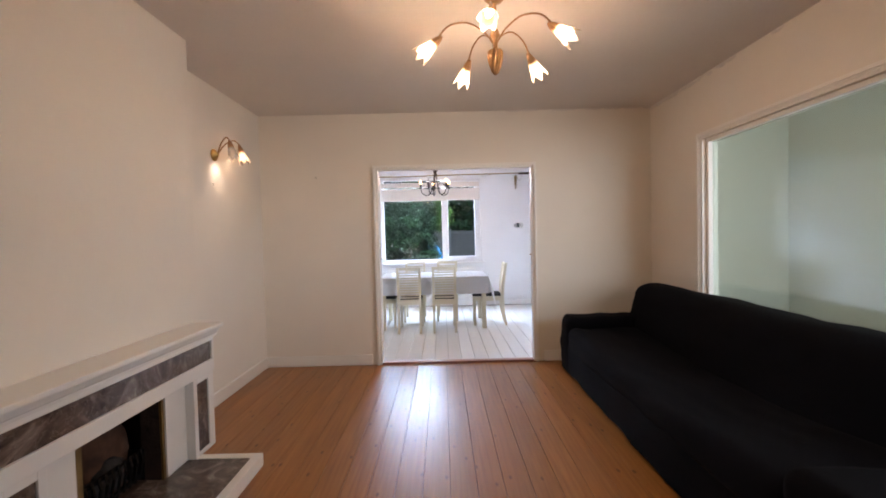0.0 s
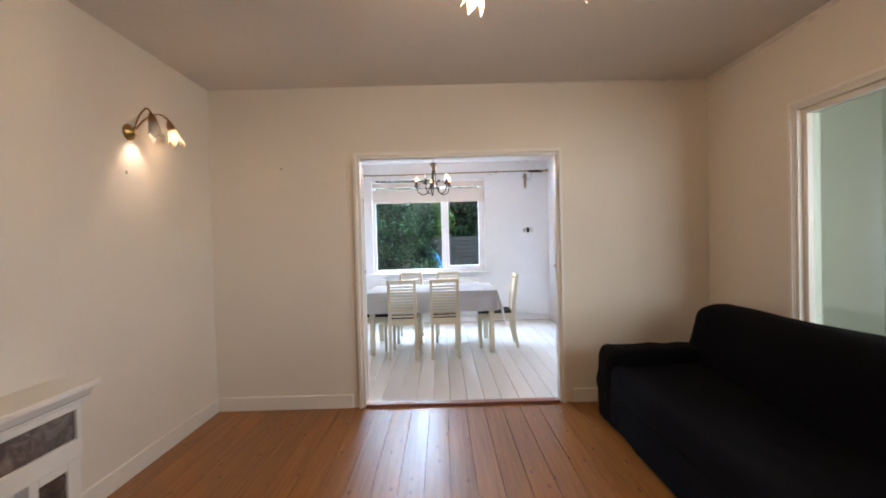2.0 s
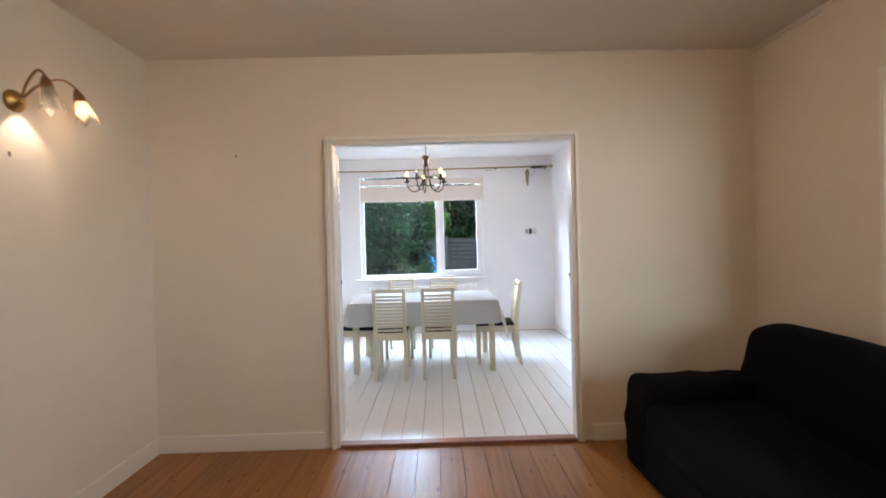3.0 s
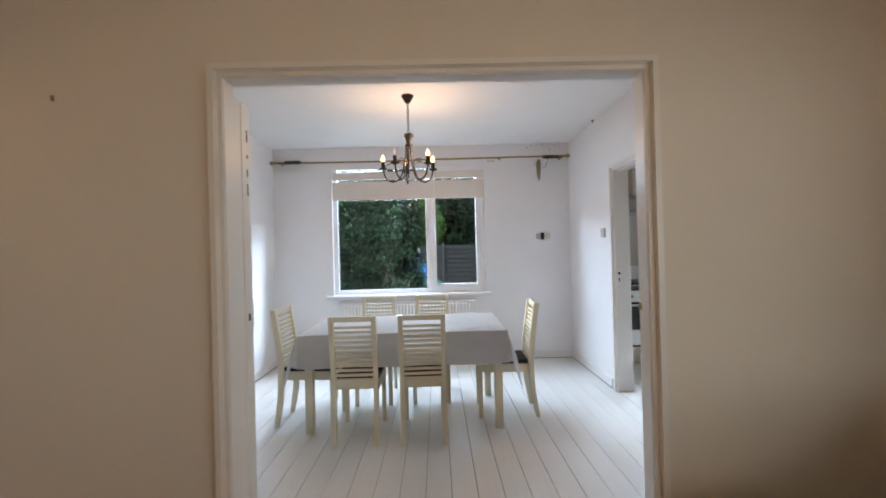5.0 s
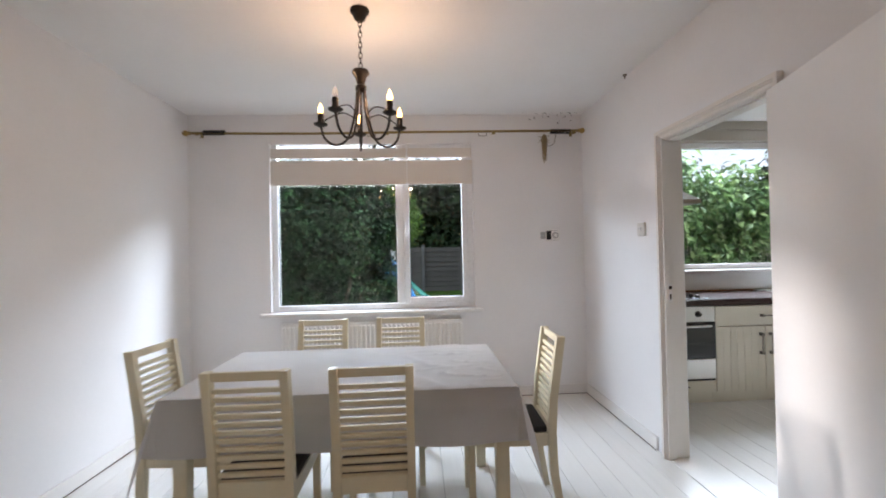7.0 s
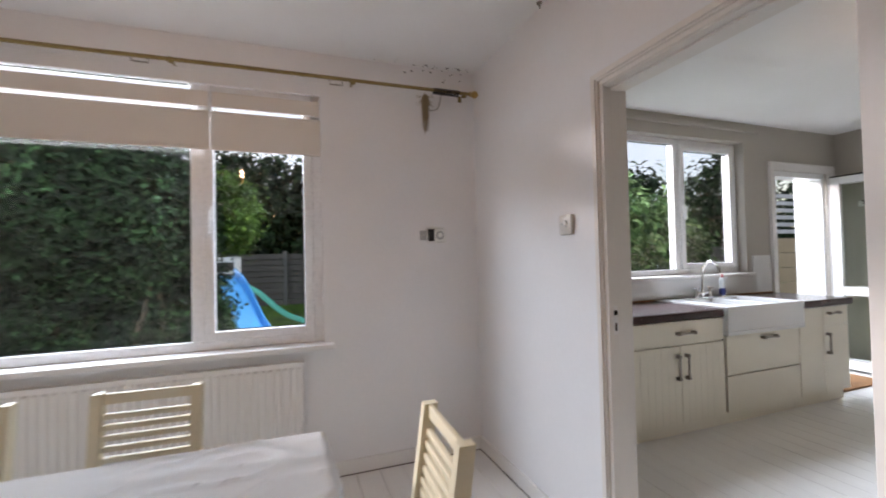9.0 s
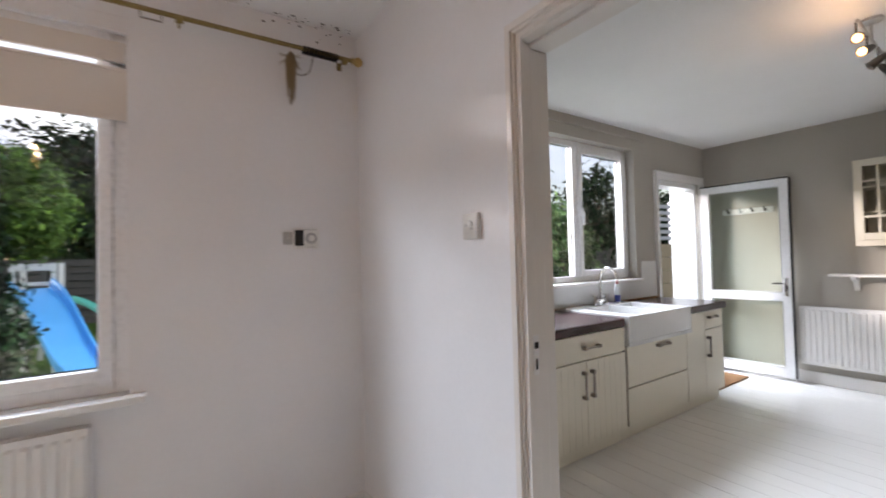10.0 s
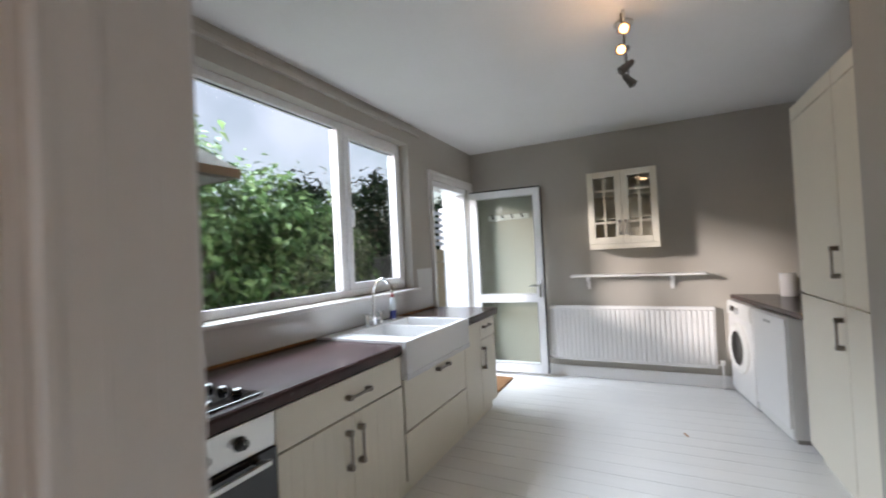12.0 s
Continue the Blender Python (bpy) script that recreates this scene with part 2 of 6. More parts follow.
def shade_glass(name, color, through=0.35):
    m, t, p = nodes_of(name)
    t.nodes.remove(p)
    tl, tr, gl, m1, m2 = (t.nodes.new(k) for k in ("ShaderNodeBsdfTranslucent", "ShaderNodeBsdfTransparent", "ShaderNodeBsdfGlossy", "ShaderNodeMixShader", "ShaderNodeMixShader"))
    n = noise_tex(t, 60, 3)
    link(t, ramp(t, n.outputs["Fac"], ((0.3, tuple(v * 0.8 for v in color)), (0.7, color))).outputs[0], tl.inputs[0])
    gl.inputs["Roughness"].default_value = 0.25
    m1.inputs[0].default_value, m2.inputs[0].default_value = through, 0.12
    link(t, tl.outputs[0], m1.inputs[1]), link(t, tr.outputs[0], m1.inputs[2])
    link(t, m1.outputs[0], m2.inputs[1]), link(t, gl.outputs[0], m2.inputs[2])
    link(t, m2.outputs[0], t.nodes["Material Output"].inputs[0])
    return m


def leaf_mat(name, dark, mid, light, rough=0.45, through=0.3):
    m, t, p = nodes_of(name)
    g = t.nodes.new("ShaderNodeNewGeometry")
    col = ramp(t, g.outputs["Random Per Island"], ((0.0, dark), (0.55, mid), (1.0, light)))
    # soft noise paints shaded hollows and lit clumps into the leaf colour
    shade_patch = ramp(t, noise_tex(t, 2.6, 3, 0.6).outputs["Fac"], ((0.36, (0.30, 0.34, 0.34)), (0.62, (1.5, 1.5, 1.3))))
    tint = mix_rgb(t, col.outputs[0], shade_patch.outputs[0], 1.0, "MULTIPLY")
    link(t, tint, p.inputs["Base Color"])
    p.inputs["Roughness"].default_value, p.inputs["Specular IOR Level"].default_value = rough, 0.12
    tl, mx = t.nodes.new("ShaderNodeBsdfTranslucent"), t.nodes.new("ShaderNodeMixShader")
    link(t, tint, tl.inputs[0])
    mx.inputs[0].default_value = through
    link(t, p.outputs[0], mx.inputs[1]), link(t, tl.outputs[0], mx.inputs[2])
    link(t, mx.outputs[0], t.nodes["Material Output"].inputs[0])
    return m


def marble_mat(name):
    m, t, p = nodes_of(name)
    n1 = noise_tex(t, 6, 8, 0.65)
    n1.inputs["Distortion"].default_value = 1.6
    n2 = noise_tex(t, 3.5, 6, 0.6)
    n2.inputs["Distortion"].default_value = 2.5
    base = ramp(t, n1.outputs["Fac"], ((0.3, (0.03, 0.024, 0.022)), (0.5, (0.10, 0.075, 0.066)), (0.6, (0.19, 0.15, 0.13)), (0.66, (0.30, 0.26, 0.23)), (0.8, (0.08, 0.065, 0.06))))
    vein = ramp(t, n2.outputs["Fac"], ((0.49, (0, 0, 0)), (0.5, (0.22, 0.22, 0.22)), (0.51, (0, 0, 0))))
    link(t, mix_rgb(t, base.outputs[0], (0.5, 0.46, 0.42), vein.outputs[0]), p.inputs["Base Color"])
    p.inputs["Roughness"].default_value = 0.16
    return m


M_LIVING = paint("cream_wall_paint", (0.78, 0.722, 0.65), 0.75, 0.03, relief=0.2)
M_LCEIL = paint("living_ceiling_paint", (0.72, 0.67, 0.63), 0.85, 0.06, big=0.9, relief=0.25)
M_DINING = paint("white_wall_paint", (0.84, 0.83, 0.835), 0.75, 0.04, relief=0.2)
M_WHITE_CEIL = paint("white_ceiling_paint", (0.87, 0.86, 0.85), 0.85, 0.03, relief=0.25)
M_KITCHEN = paint("taupe_wall_paint", (0.47, 0.435, 0.385), 0.75, 0.05, relief=0.2)
M_TRIM = paint("cream_gloss_trim", (0.83, 0.80, 0.755), 0.35, 0.03, relief=0.02)
M_WHITE_TRIM = paint("white_gloss_trim", (0.82, 0.80, 0.785), 0.33, 0.03, relief=0.02)
# trim gloss made creamier, with the doorway's dim warm light put into the colour
M_JAMB_DIM = paint("dim_warm_doorway_gloss", (0.78, 0.73, 0.68), 0.35, 0.04, relief=0.02)
M_UPVC = paint("white_upvc", (0.86, 0.86, 0.87), 0.28, 0.02, relief=0.03)
M_MARBLE = marble_mat("dark_brown_marble")
M_WHITE_WOOD = paint("white_painted_wood", (0.82, 0.80, 0.775), 0.4, 0.03, relief=0.1)
M_SOFA = paint("black_stretch_fabric", (0.0024, 0.0028, 0.0056), 0.97, 0.25, big=3.0, fine=260, relief=0.5, dist=0.004)
M_CREAM_WOOD = paint("cream_painted_wood", (0.74, 0.67, 0.50), 0.45, 0.05, big=3.0, fine=60, relief=0.1)
M_SOFA.node_tree.nodes["Principled BSDF"].inputs["Specular IOR Level"].default_value = 0.12
M_BLACK_FABRIC = paint("black_seat_fabric", (0.018, 0.017, 0.017), 0.9, 0.25, fine=220, relief=0.4)
M_CLOTH = paint("white_cotton_cloth", (0.87, 0.86, 0.86), 0.9, 0.03, fine=240, relief=0.3, dist=0.002)
M_DARK_METAL = paint("dark_bronze_metal", (0.035, 0.028, 0.024), 0.42, 0.3, big=8, relief=0.2, metal=0.75)
M_BRASS = paint("aged_brass", (0.50, 0.34, 0.13), 0.32, 0.2, big=8, relief=0.1, metal=1.0)
M_POLE = paint("tarnished_brass_pole", (0.33, 0.24, 0.10), 0.35, 0.25, big=8, relief=0.1, metal=0.9)
M_DULL_BRASS = paint("dull_brown_brass", (0.30, 0.19, 0.07), 0.55, 0.3, big=10, relief=0.15, metal=0.7)
M_FIREBACK = paint("brown_fireclay", (0.13, 0.060, 0.035), 0.9, 0.5, big=9, fine=35, relief=0.6, dist=0.01)
M_COPPER = paint("antique_copper_brass", (0.46, 0.27, 0.14), 0.3, 0.25, big=9, relief=0.1, metal=1.0)
M_STEEL = paint("brushed_steel", (0.62, 0.61, 0.59), 0.34, 0.06, fine=120, relief=0.1, metal=1.0)
M_CHROME = paint("chrome", (0.80, 0.80, 0.80), 0.09, 0.02, relief=0.0, metal=1.0)
M_GUNMETAL = paint("dark_steel", (0.16, 0.15, 0.14), 0.35, 0.15, fine=90, relief=0.05, metal=1.0)
M_PEWTER = paint("pewter_handle_metal", (0.27, 0.235, 0.20), 0.38, 0.15, fine=90, relief=0.1, metal=1.0)
M_UNIT = paint("cream_cabinet_paint", (0.80, 0.745, 0.63), 0.42, 0.03, relief=0.06)
M_WORKTOP = paint("dark_walnut_worktop", (0.050, 0.022, 0.022), 0.24, 0.3, big=4.0, fine=30, relief=0.08)
M_WORKTOP.node_tree.nodes["Principled BSDF"].inputs["Specular IOR Level"].default_value = 0.35
M_CERAMIC = paint("white_ceramic", (0.74, 0.74, 0.735), 0.12, 0.015, relief=0.0)
M_PLASTIC = paint("white_plastic", (0.80, 0.79, 0.76), 0.35, 0.03, relief=0.03)
M_GREY_PLASTIC = paint("grey_plastic", (0.42, 0.41, 0.40), 0.45, 0.05, relief=0.05)
M_BLACK = paint("black_enamel", (0.012, 0.012, 0.013), 0.22, 0.2, relief=0.05)
M_DARKGLASS = paint("black_oven_glass", (0.008, 0.008, 0.009), 0.05, 0.1, relief=0.0)
M_SOOT = paint("sooty_firebrick", (0.05, 0.028, 0.020), 0.9, 0.5, big=7, fine=30, relief=0.7, dist=0.01)
M_COAL = paint("coal_and_ash", (0.045, 0.04, 0.038), 0.85, 0.5, big=14, fine=40, relief=0.8, dist=0.01)
M_SWITCH = paint("yellowed_switch_plastic", (0.62, 0.60, 0.565), 0.4, 0.05, relief=0.03)
M_RADIATOR = paint("white_radiator_enamel", (0.83, 0.815, 0.80), 0.33, 0.02, relief=0.03)
M_BLIND = paint("cream_blind_fabric", (0.76, 0.70, 0.64), 0.85, 0.04, fine=200, relief=0.3, dist=0.001)
M_MAT = paint("brown_coir", (0.33, 0.16, 0.07), 0.95, 0.3, big=8, fine=160, relief=0.9, dist=0.008)
M_PINE = plank_mat("varnished_pine_boards", (0.26, 0.096, 0.020), (0.34, 0.138, 0.031), (0.41, 0.180, 0.046), 0.34, grain=0.8, coat=0.03, uneven=0.7)
M_WHITE_BOARD = plank_mat("white_painted_boards", (0.81, 0.80, 0.78), (0.83, 0.82, 0.80), (0.85, 0.84, 0.825), 0.2, grain=0.06, uneven=0.35, knots=False, coat=0.2)
M_GAP = paint("dark_floor_gap", (0.085, 0.05, 0.03), 0.95, 0.3, relief=0.0)
M_GLASS = glass_mat("window_glass", (0.97, 0.99, 0.98), 0.035)
M_HALL_GLASS = glass_mat("green_tinted_glass", (0.80, 0.87, 0.82), 0.13, 0.16)
M_DOOR_GLASS = glass_mat("door_glass", (0.90, 0.94, 0.91), 0.006)
M_CAB_GLASS = glass_mat("cabinet_glass", (0.93, 0.94, 0.93), 0.05)
M_SHADE = shade_glass("frosted_tulip_glass", (0.52, 0.43, 0.33), 0.15)
M_SHADE_OFF = shade_glass("unlit_tulip_glass", (0.95, 0.92, 0.86), 0.6)
M_BULB = glow_mat("warm_bulb", (1.0, 0.74, 0.44), 1.6)
M_CANDLE = glow_mat("candle_bulb", (1.0, 0.60, 0.22), 3.2)
M_SPOT = glow_mat("spot_bulb", (1.0, 0.58, 0.26), 3.5)
M_BULB_OFF = shade_glass("clear_unlit_bulb", (0.9, 0.85, 0.78), 0.7)
M_HALL = paint("hall_grey_green_paint", (0.74, 0.75, 0.70), 0.8, 0.03)
M_RENDER = paint("white_outdoor_render", (0.80, 0.79, 0.76), 0.85, 0.05, relief=0.5)
M_GRASS = paint("lawn_soil", (0.07, 0.13, 0.025), 0.95, 0.4, big=2.5, fine=70, relief=0.9, dist=0.03)
M_FENCE = paint("weathered_fence_boards", (0.12, 0.11, 0.098), 0.9, 0.5, big=2, fine=25, relief=0.5)
M_CONCRETE = paint("concrete_post", (0.30, 0.29, 0.27), 0.9, 0.15, relief=0.5)
M_BLUE = paint("blue_slide_plastic", (0.03, 0.42, 0.85), 0.35, 0.08, relief=0.05)
M_TEAL = paint("teal_slide_plastic", (0.10, 0.62, 0.50), 0.35, 0.08, relief=0.05)
M_BARK = paint("grey_brown_bark", (0.12, 0.09, 0.065), 0.95, 0.35, big=5, fine=30, relief=0.9, dist=0.02)
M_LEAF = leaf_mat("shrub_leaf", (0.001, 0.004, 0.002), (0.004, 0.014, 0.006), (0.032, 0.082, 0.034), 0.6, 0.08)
# lighter copy of the shrub leaf: young shoots with sunlight put into the colour
M_SUNLIT_YOUNG = leaf_mat("sunlit_young_leaf", (0.015, 0.04, 0.008), (0.05, 0.11, 0.02), (0.14, 0.24, 0.05), 0.55, 0.35)
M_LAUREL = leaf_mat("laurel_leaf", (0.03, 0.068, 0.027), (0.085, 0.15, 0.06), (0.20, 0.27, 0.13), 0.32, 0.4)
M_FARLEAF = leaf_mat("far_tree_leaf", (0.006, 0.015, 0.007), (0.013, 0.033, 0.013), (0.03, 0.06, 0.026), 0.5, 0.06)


# ---- large structure ----
LX0, LX1, LY0, LY1, LZ = -1.93, 2.12, -2.6, 4.20, 2.61      # living room
DX0, DX1, DY0, DY1, DZ = -1.93, 1.73, 4.27, 7.76, 2.66      # dining room
KX0, KX1, KY0, KY1, KZ = 1.86, 6.38, 4.50, 7.97, 2.66       # kitchen
OUT = 8.14                                                  # outer face of the garden wall
OPEN = (-0.742, 0.898, -0.2, 2.05)                            # opening between living and dining room
KDOOR = (5.59, 6.497, -0.2, 2.085)                            # opening between dining room and kitchen
DWIN = (-1.21, 0.67, 0.84, 2.46)
KWIN = (2.835, 4.85, 1.13, 2.46)
BDOOR = (5.30, 6.20, 0.0, 2.20)
# unseen opening, added to let daylight into the hall
UNSEEN_HALLWIN = (2.35, 3.45, 0.3, 2.4)
GLAZED = (0.35, 3.335, 0.30, 2.08)

wall("wall_opening_living", "y", LY1, 4.235, LX0 - 0.2, LX1, -0.2, LZ + 0.05, M_LIVING, [OPEN])
wall("wall_opening_dining", "y", 4.235, DY0, LX0 - 0.2, LX1, -0.2, DZ + 0.05, M_DINING, [OPEN])
wall("wall_west_living", "x", LX0 - 0.2, LX0, LY0 - 0.2, LY1, -0.2, LZ + 0.05, M_LIVING)
wall("wall_south_living", "y", LY0 - 0.2, LY0, LX0, LX1 + 0.12, -0.2, LZ + 0.05, M_LIVING)
wall("wall_east_living", "x", LX1, LX1 + 0.12, LY0, LY1, -0.2, LZ + 0.05, M_LIVING, [GLAZED])
wall("wall_west_dining", "x", DX0 - 0.2, DX0, DY0, OUT, -0.2, DZ + 0.05, M_DINING)
wall("wall_north_dining", "y", DY1, 7.92, DX0, DX1, -0.2, DZ + 0.05, M_DINING, [DWIN])
wall("wall_east_dining", "x", DX1, 1.795, DY0, OUT, -0.2, DZ + 0.05, M_DINING, [KDOOR])
wall("wall_west_kitchen", "x", 1.795, KX0, KY0 - 0.2, OUT, -0.2, KZ + 0.06, M_KITCHEN, [KDOOR])
wall("wall_north_kitchen", "y", KY1, OUT, KX0, KX1, -0.2, KZ + 0.06, M_KITCHEN, [KWIN, BDOOR])
wall("wall_east_kitchen", "x", KX1, KX1 + 0.2, KY0 - 0.2, OUT, -0.2, KZ + 0.06, M_KITCHEN)
wall("wall_south_kitchen", "y", KY0 - 0.2, KY0, KX0, KX1, -0.2, KZ + 0.06, M_KITCHEN)
# hall beside the living room, seen through the glazed screen; its outer window openings are added
wall("wall_east_hall", "x", 3.55, 3.7, LY0 - 0.2, 4.27, -0.2, LZ + 0.05, M_HALL, [(-1.6, 2.4, 0.5, 2.4)])
wall("wall_south_hall", "y", LY0 - 0.2, LY0, LX1 + 0.12, 3.55, -0.2, LZ + 0.05, M_HALL, [UNSEEN_HALLWIN])
wall("wall_north_hall", "y", 4.20, 4.27, LX1 + 0.12, 3.55, -0.2, LZ + 0.05, M_HALL)

setting("ceiling_living", boxes((LX0, LX1, LY0, LY1, LZ, LZ + 0.05)), M_LCEIL, "cream painted ceiling with worn edges", "ceiling")
setting("ceiling_hall", boxes((LX1 + 0.12, 3.55, LY0, 4.2, LZ, LZ + 0.05)), M_WHITE_CEIL, category="ceiling")
setting("ceiling_dining", boxes((DX0, DX1, DY0, DY1, DZ, DZ + 0.05)), M_WHITE_CEIL, "white painted ceiling with mould in one corner", "ceiling")
setting("ceiling_kitchen", boxes((KX0, KX1, KY0, KY1, KZ, KZ + 0.05)), M_WHITE_CEIL, "smooth white painted ceiling", "ceiling")
setting("wall_nib_kitchen", boxes((KX0, 3.27, KY0, 5.42, 0, KZ)), M_KITCHEN, "taupe painted wall corner", "wall")
setting("roof", boxes((LX0 - 0.2, KX1 + 0.2, LY0 - 0.2, OUT, 2.73, 2.85)), M_CONCRETE, category="roof")
setting("hall_floor", boxes((LX1 + 0.12, 3.55, LY0, 4.2, -0.2, 0.0)), M_PINE, category="floor")

# chimney breast
wall("chimney_breast", "x", LX0, -1.66, 0.80, 2.56, -0.2, LZ, M_LIVING, [(1.47, 2.13, -0.2, 0.52)], "cream painted chimney breast")


def casing(name, axis, plane, way, u0, u1, top, width, material):
    """Moulded architrave round an opening, on the wall plane, standing out by way."""
    bm = bmesh.new()
    for w0, w1, d in ((0.0, 0.018, 0.012), (0.018, width - 0.022, 0.022), (width - 0.022, width, 0.032)):
        for side in (-1, 1):
            e = u0 if side < 0 else u1
            a, b = sorted((e + side * w0, e + side * w1))
            p0, p1 = sorted((plane, plane + way * d))
            rows = (a, b, p0, p1, 0.0, top + w1) if axis == "y" else (p0, p1, a, b, 0.0, top + w1)
            box(bm, *rows)
        p0, p1 = sorted((plane, plane + way * d))
        rows = (u0 - w0, u1 + w0, p0, p1, top + w0, top + w1) if axis == "y" else (p0, p1, u0 - w0, u1 + w0, top + w0, top + w1)
        box(bm, *rows)
    return setting(name, bm, material, "cream gloss painted moulded door architrave", "trim")


def lining(name, axis, a, b, u0, u1, top, material, t=0.025):
    rows = [(u0, u0 + t), (u1 - t, u1)]
    bm = bmesh.new()
    for r in rows:
        box(bm, *((r[0], r[1], a, b, 0, top) if axis == "y" else (a, b, r[0], r[1], 0, top)))
    box(bm, *((u0 + t, u1 - t, a, b, top - t, top) if axis == "y" else (a, b, u0 + t, u1 - t, top - t, top)))
    return setting(name, bm, material, category="trim")


casing("trim_opening_living", "y", LY1, -1, OPEN[0] + 0.022, OPEN[1] - 0.022, 2.028, 0.044, M_TRIM)
lining("jamb_opening", "y", LY1 - 0.003, DY0 + 0.003, OPEN[0], OPEN[1], OPEN[3], M_TRIM)
setting("threshold", boxes((OPEN[0] + 0.026, OPEN[1] - 0.026, LY1 - 0.02, DY0 - 0.02, -0.02, 0.022), bevel=0.008), paint("dark_red_threshold", (0.32, 0.14, 0.095), 0.4, 0.2), "dark red painted wooden threshold strip", "threshold")
setting("trim_opening_band", boxes((OPEN[0] - 0.075, OPEN[0] - 0.023, LY1 - 0.004, LY1, 0, 2.125), (OPEN[1] + 0.023, OPEN[1] + 0.08, LY1 - 0.004, LY1, 0, 2.125), (OPEN[0] - 0.023, OPEN[1] + 0.023, LY1 - 0.004, LY1, 2.073, 2.125)), M_LIVING, "flat painted band round the architrave", "trim")
# the doorway's dining side and lining take the trim colour with dim light painted in
casing("trim_kitchen_door", "x", DX1, -1, KDOOR[0] + 0.022, KDOOR[1] - 0.050, 2.064, 0.048, M_JAMB_DIM)
casing("trim_kitchen_door_back", "x", KX0, 1, KDOOR[0] + 0.02, KDOOR[1] - 0.02, 2.067, 0.08, M_WHITE_TRIM)
lining("jamb_kitchen_door", "x", DX1 - 0.003, KX0 + 0.003, KDOOR[0], KDOOR[1], 2.085, M_JAMB_DIM)
setting("trim_door_stop", boxes((1.768, 1.818, KDOOR[1] - 0.035, KDOOR[1] - 0.025, 0.007, 2.050), (1.818, KX0 + 0.002, KDOOR[1] - 0.031, KDOOR[1] - 0.025, 0.007, 2.054), (1.768, 1.818, KDOOR[0] + 0.025, KDOOR[0] + 0.035, 0.007, 2.050), (1.768, 1.818, KDOOR[0] + 0.035, KDOOR[1] - 0.035, 2.050, 2.060), (DX1 + 0.001, 1.764, KDOOR[1] - 0.048, KDOOR[1] - 0.026, 0.007, 2.056), bevel=0.003), M_JAMB_DIM, "gloss painted door stop toned for dim warm light", "trim")
setting("sill_kitchen_door", boxes((DX1 - 0.0, KX0 + 0.0, KDOOR[0] + 0.026, KDOOR[1] - 0.026, -0.02, 0.006)), M_WHITE_BOARD, category="threshold")
casing("trim_back_door", "y", KY1, -1, BDOOR[0], BDOOR[1] + 0.02, 2.20, 0.085, M_WHITE_TRIM)
casing("trim_glazed_screen", "x", LX1, -1, GLAZED[0], GLAZED[1], GLAZED[3], 0.05, M_TRIM)


def skirting(name, rows, material, h=0.11):
    bm = bmesh.new()
    for x0, x1, y0, y1 in rows:
        box(bm, x0, x1, y0, y1, 0, h, bevel=0.004)
    return setting(name, bm, material, "painted wooden skirting board", "baseboard")


skirting("baseboard_living", [(LX0, OPEN[0] - 0.076, LY1 - 0.018, LY1), (OPEN[1] + 0.081, LX1, LY1 - 0.018, LY1), (LX0, LX0 + 0.018, 2.56, LY1 - 0.02),
                              (LX1 - 0.018, LX1, LY0, LY1 - 0.02)], M_TRIM)
skirting("baseboard_dining", [(DX0, DX1, DY1 - 0.016, DY1), (DX0, DX0 + 0.016, DY0, DY1 - 0.02), (DX1 - 0.016, DX1, KDOOR[1] + 0.09, DY1 - 0.02), (DX1 - 0.016, DX1, DY0, KDOOR[0] - 0.09)], M_WHITE_TRIM, 0.09)
setting("trim_floor_gap", boxes((DX0 + 0.017, DX1 - 0.017, DY1 - 0.0195, DY1 - 0.0165, 0.0, 0.005), (DX0 + 0.0165, DX0 + 0.0195, DY0, DY1 - 0.02, 0.0, 0.005), (DX1 - 0.0195, DX1 - 0.0165, KDOOR[1] + 0.09, DY1 - 0.02, 0.0, 0.005)), M_GAP, "dark gap between floor and skirting", "trim")
skirting("baseboard_kitchen", [(KX1 - 0.018, KX1, KY0, KY1)], M_WHITE_TRIM, 0.12)


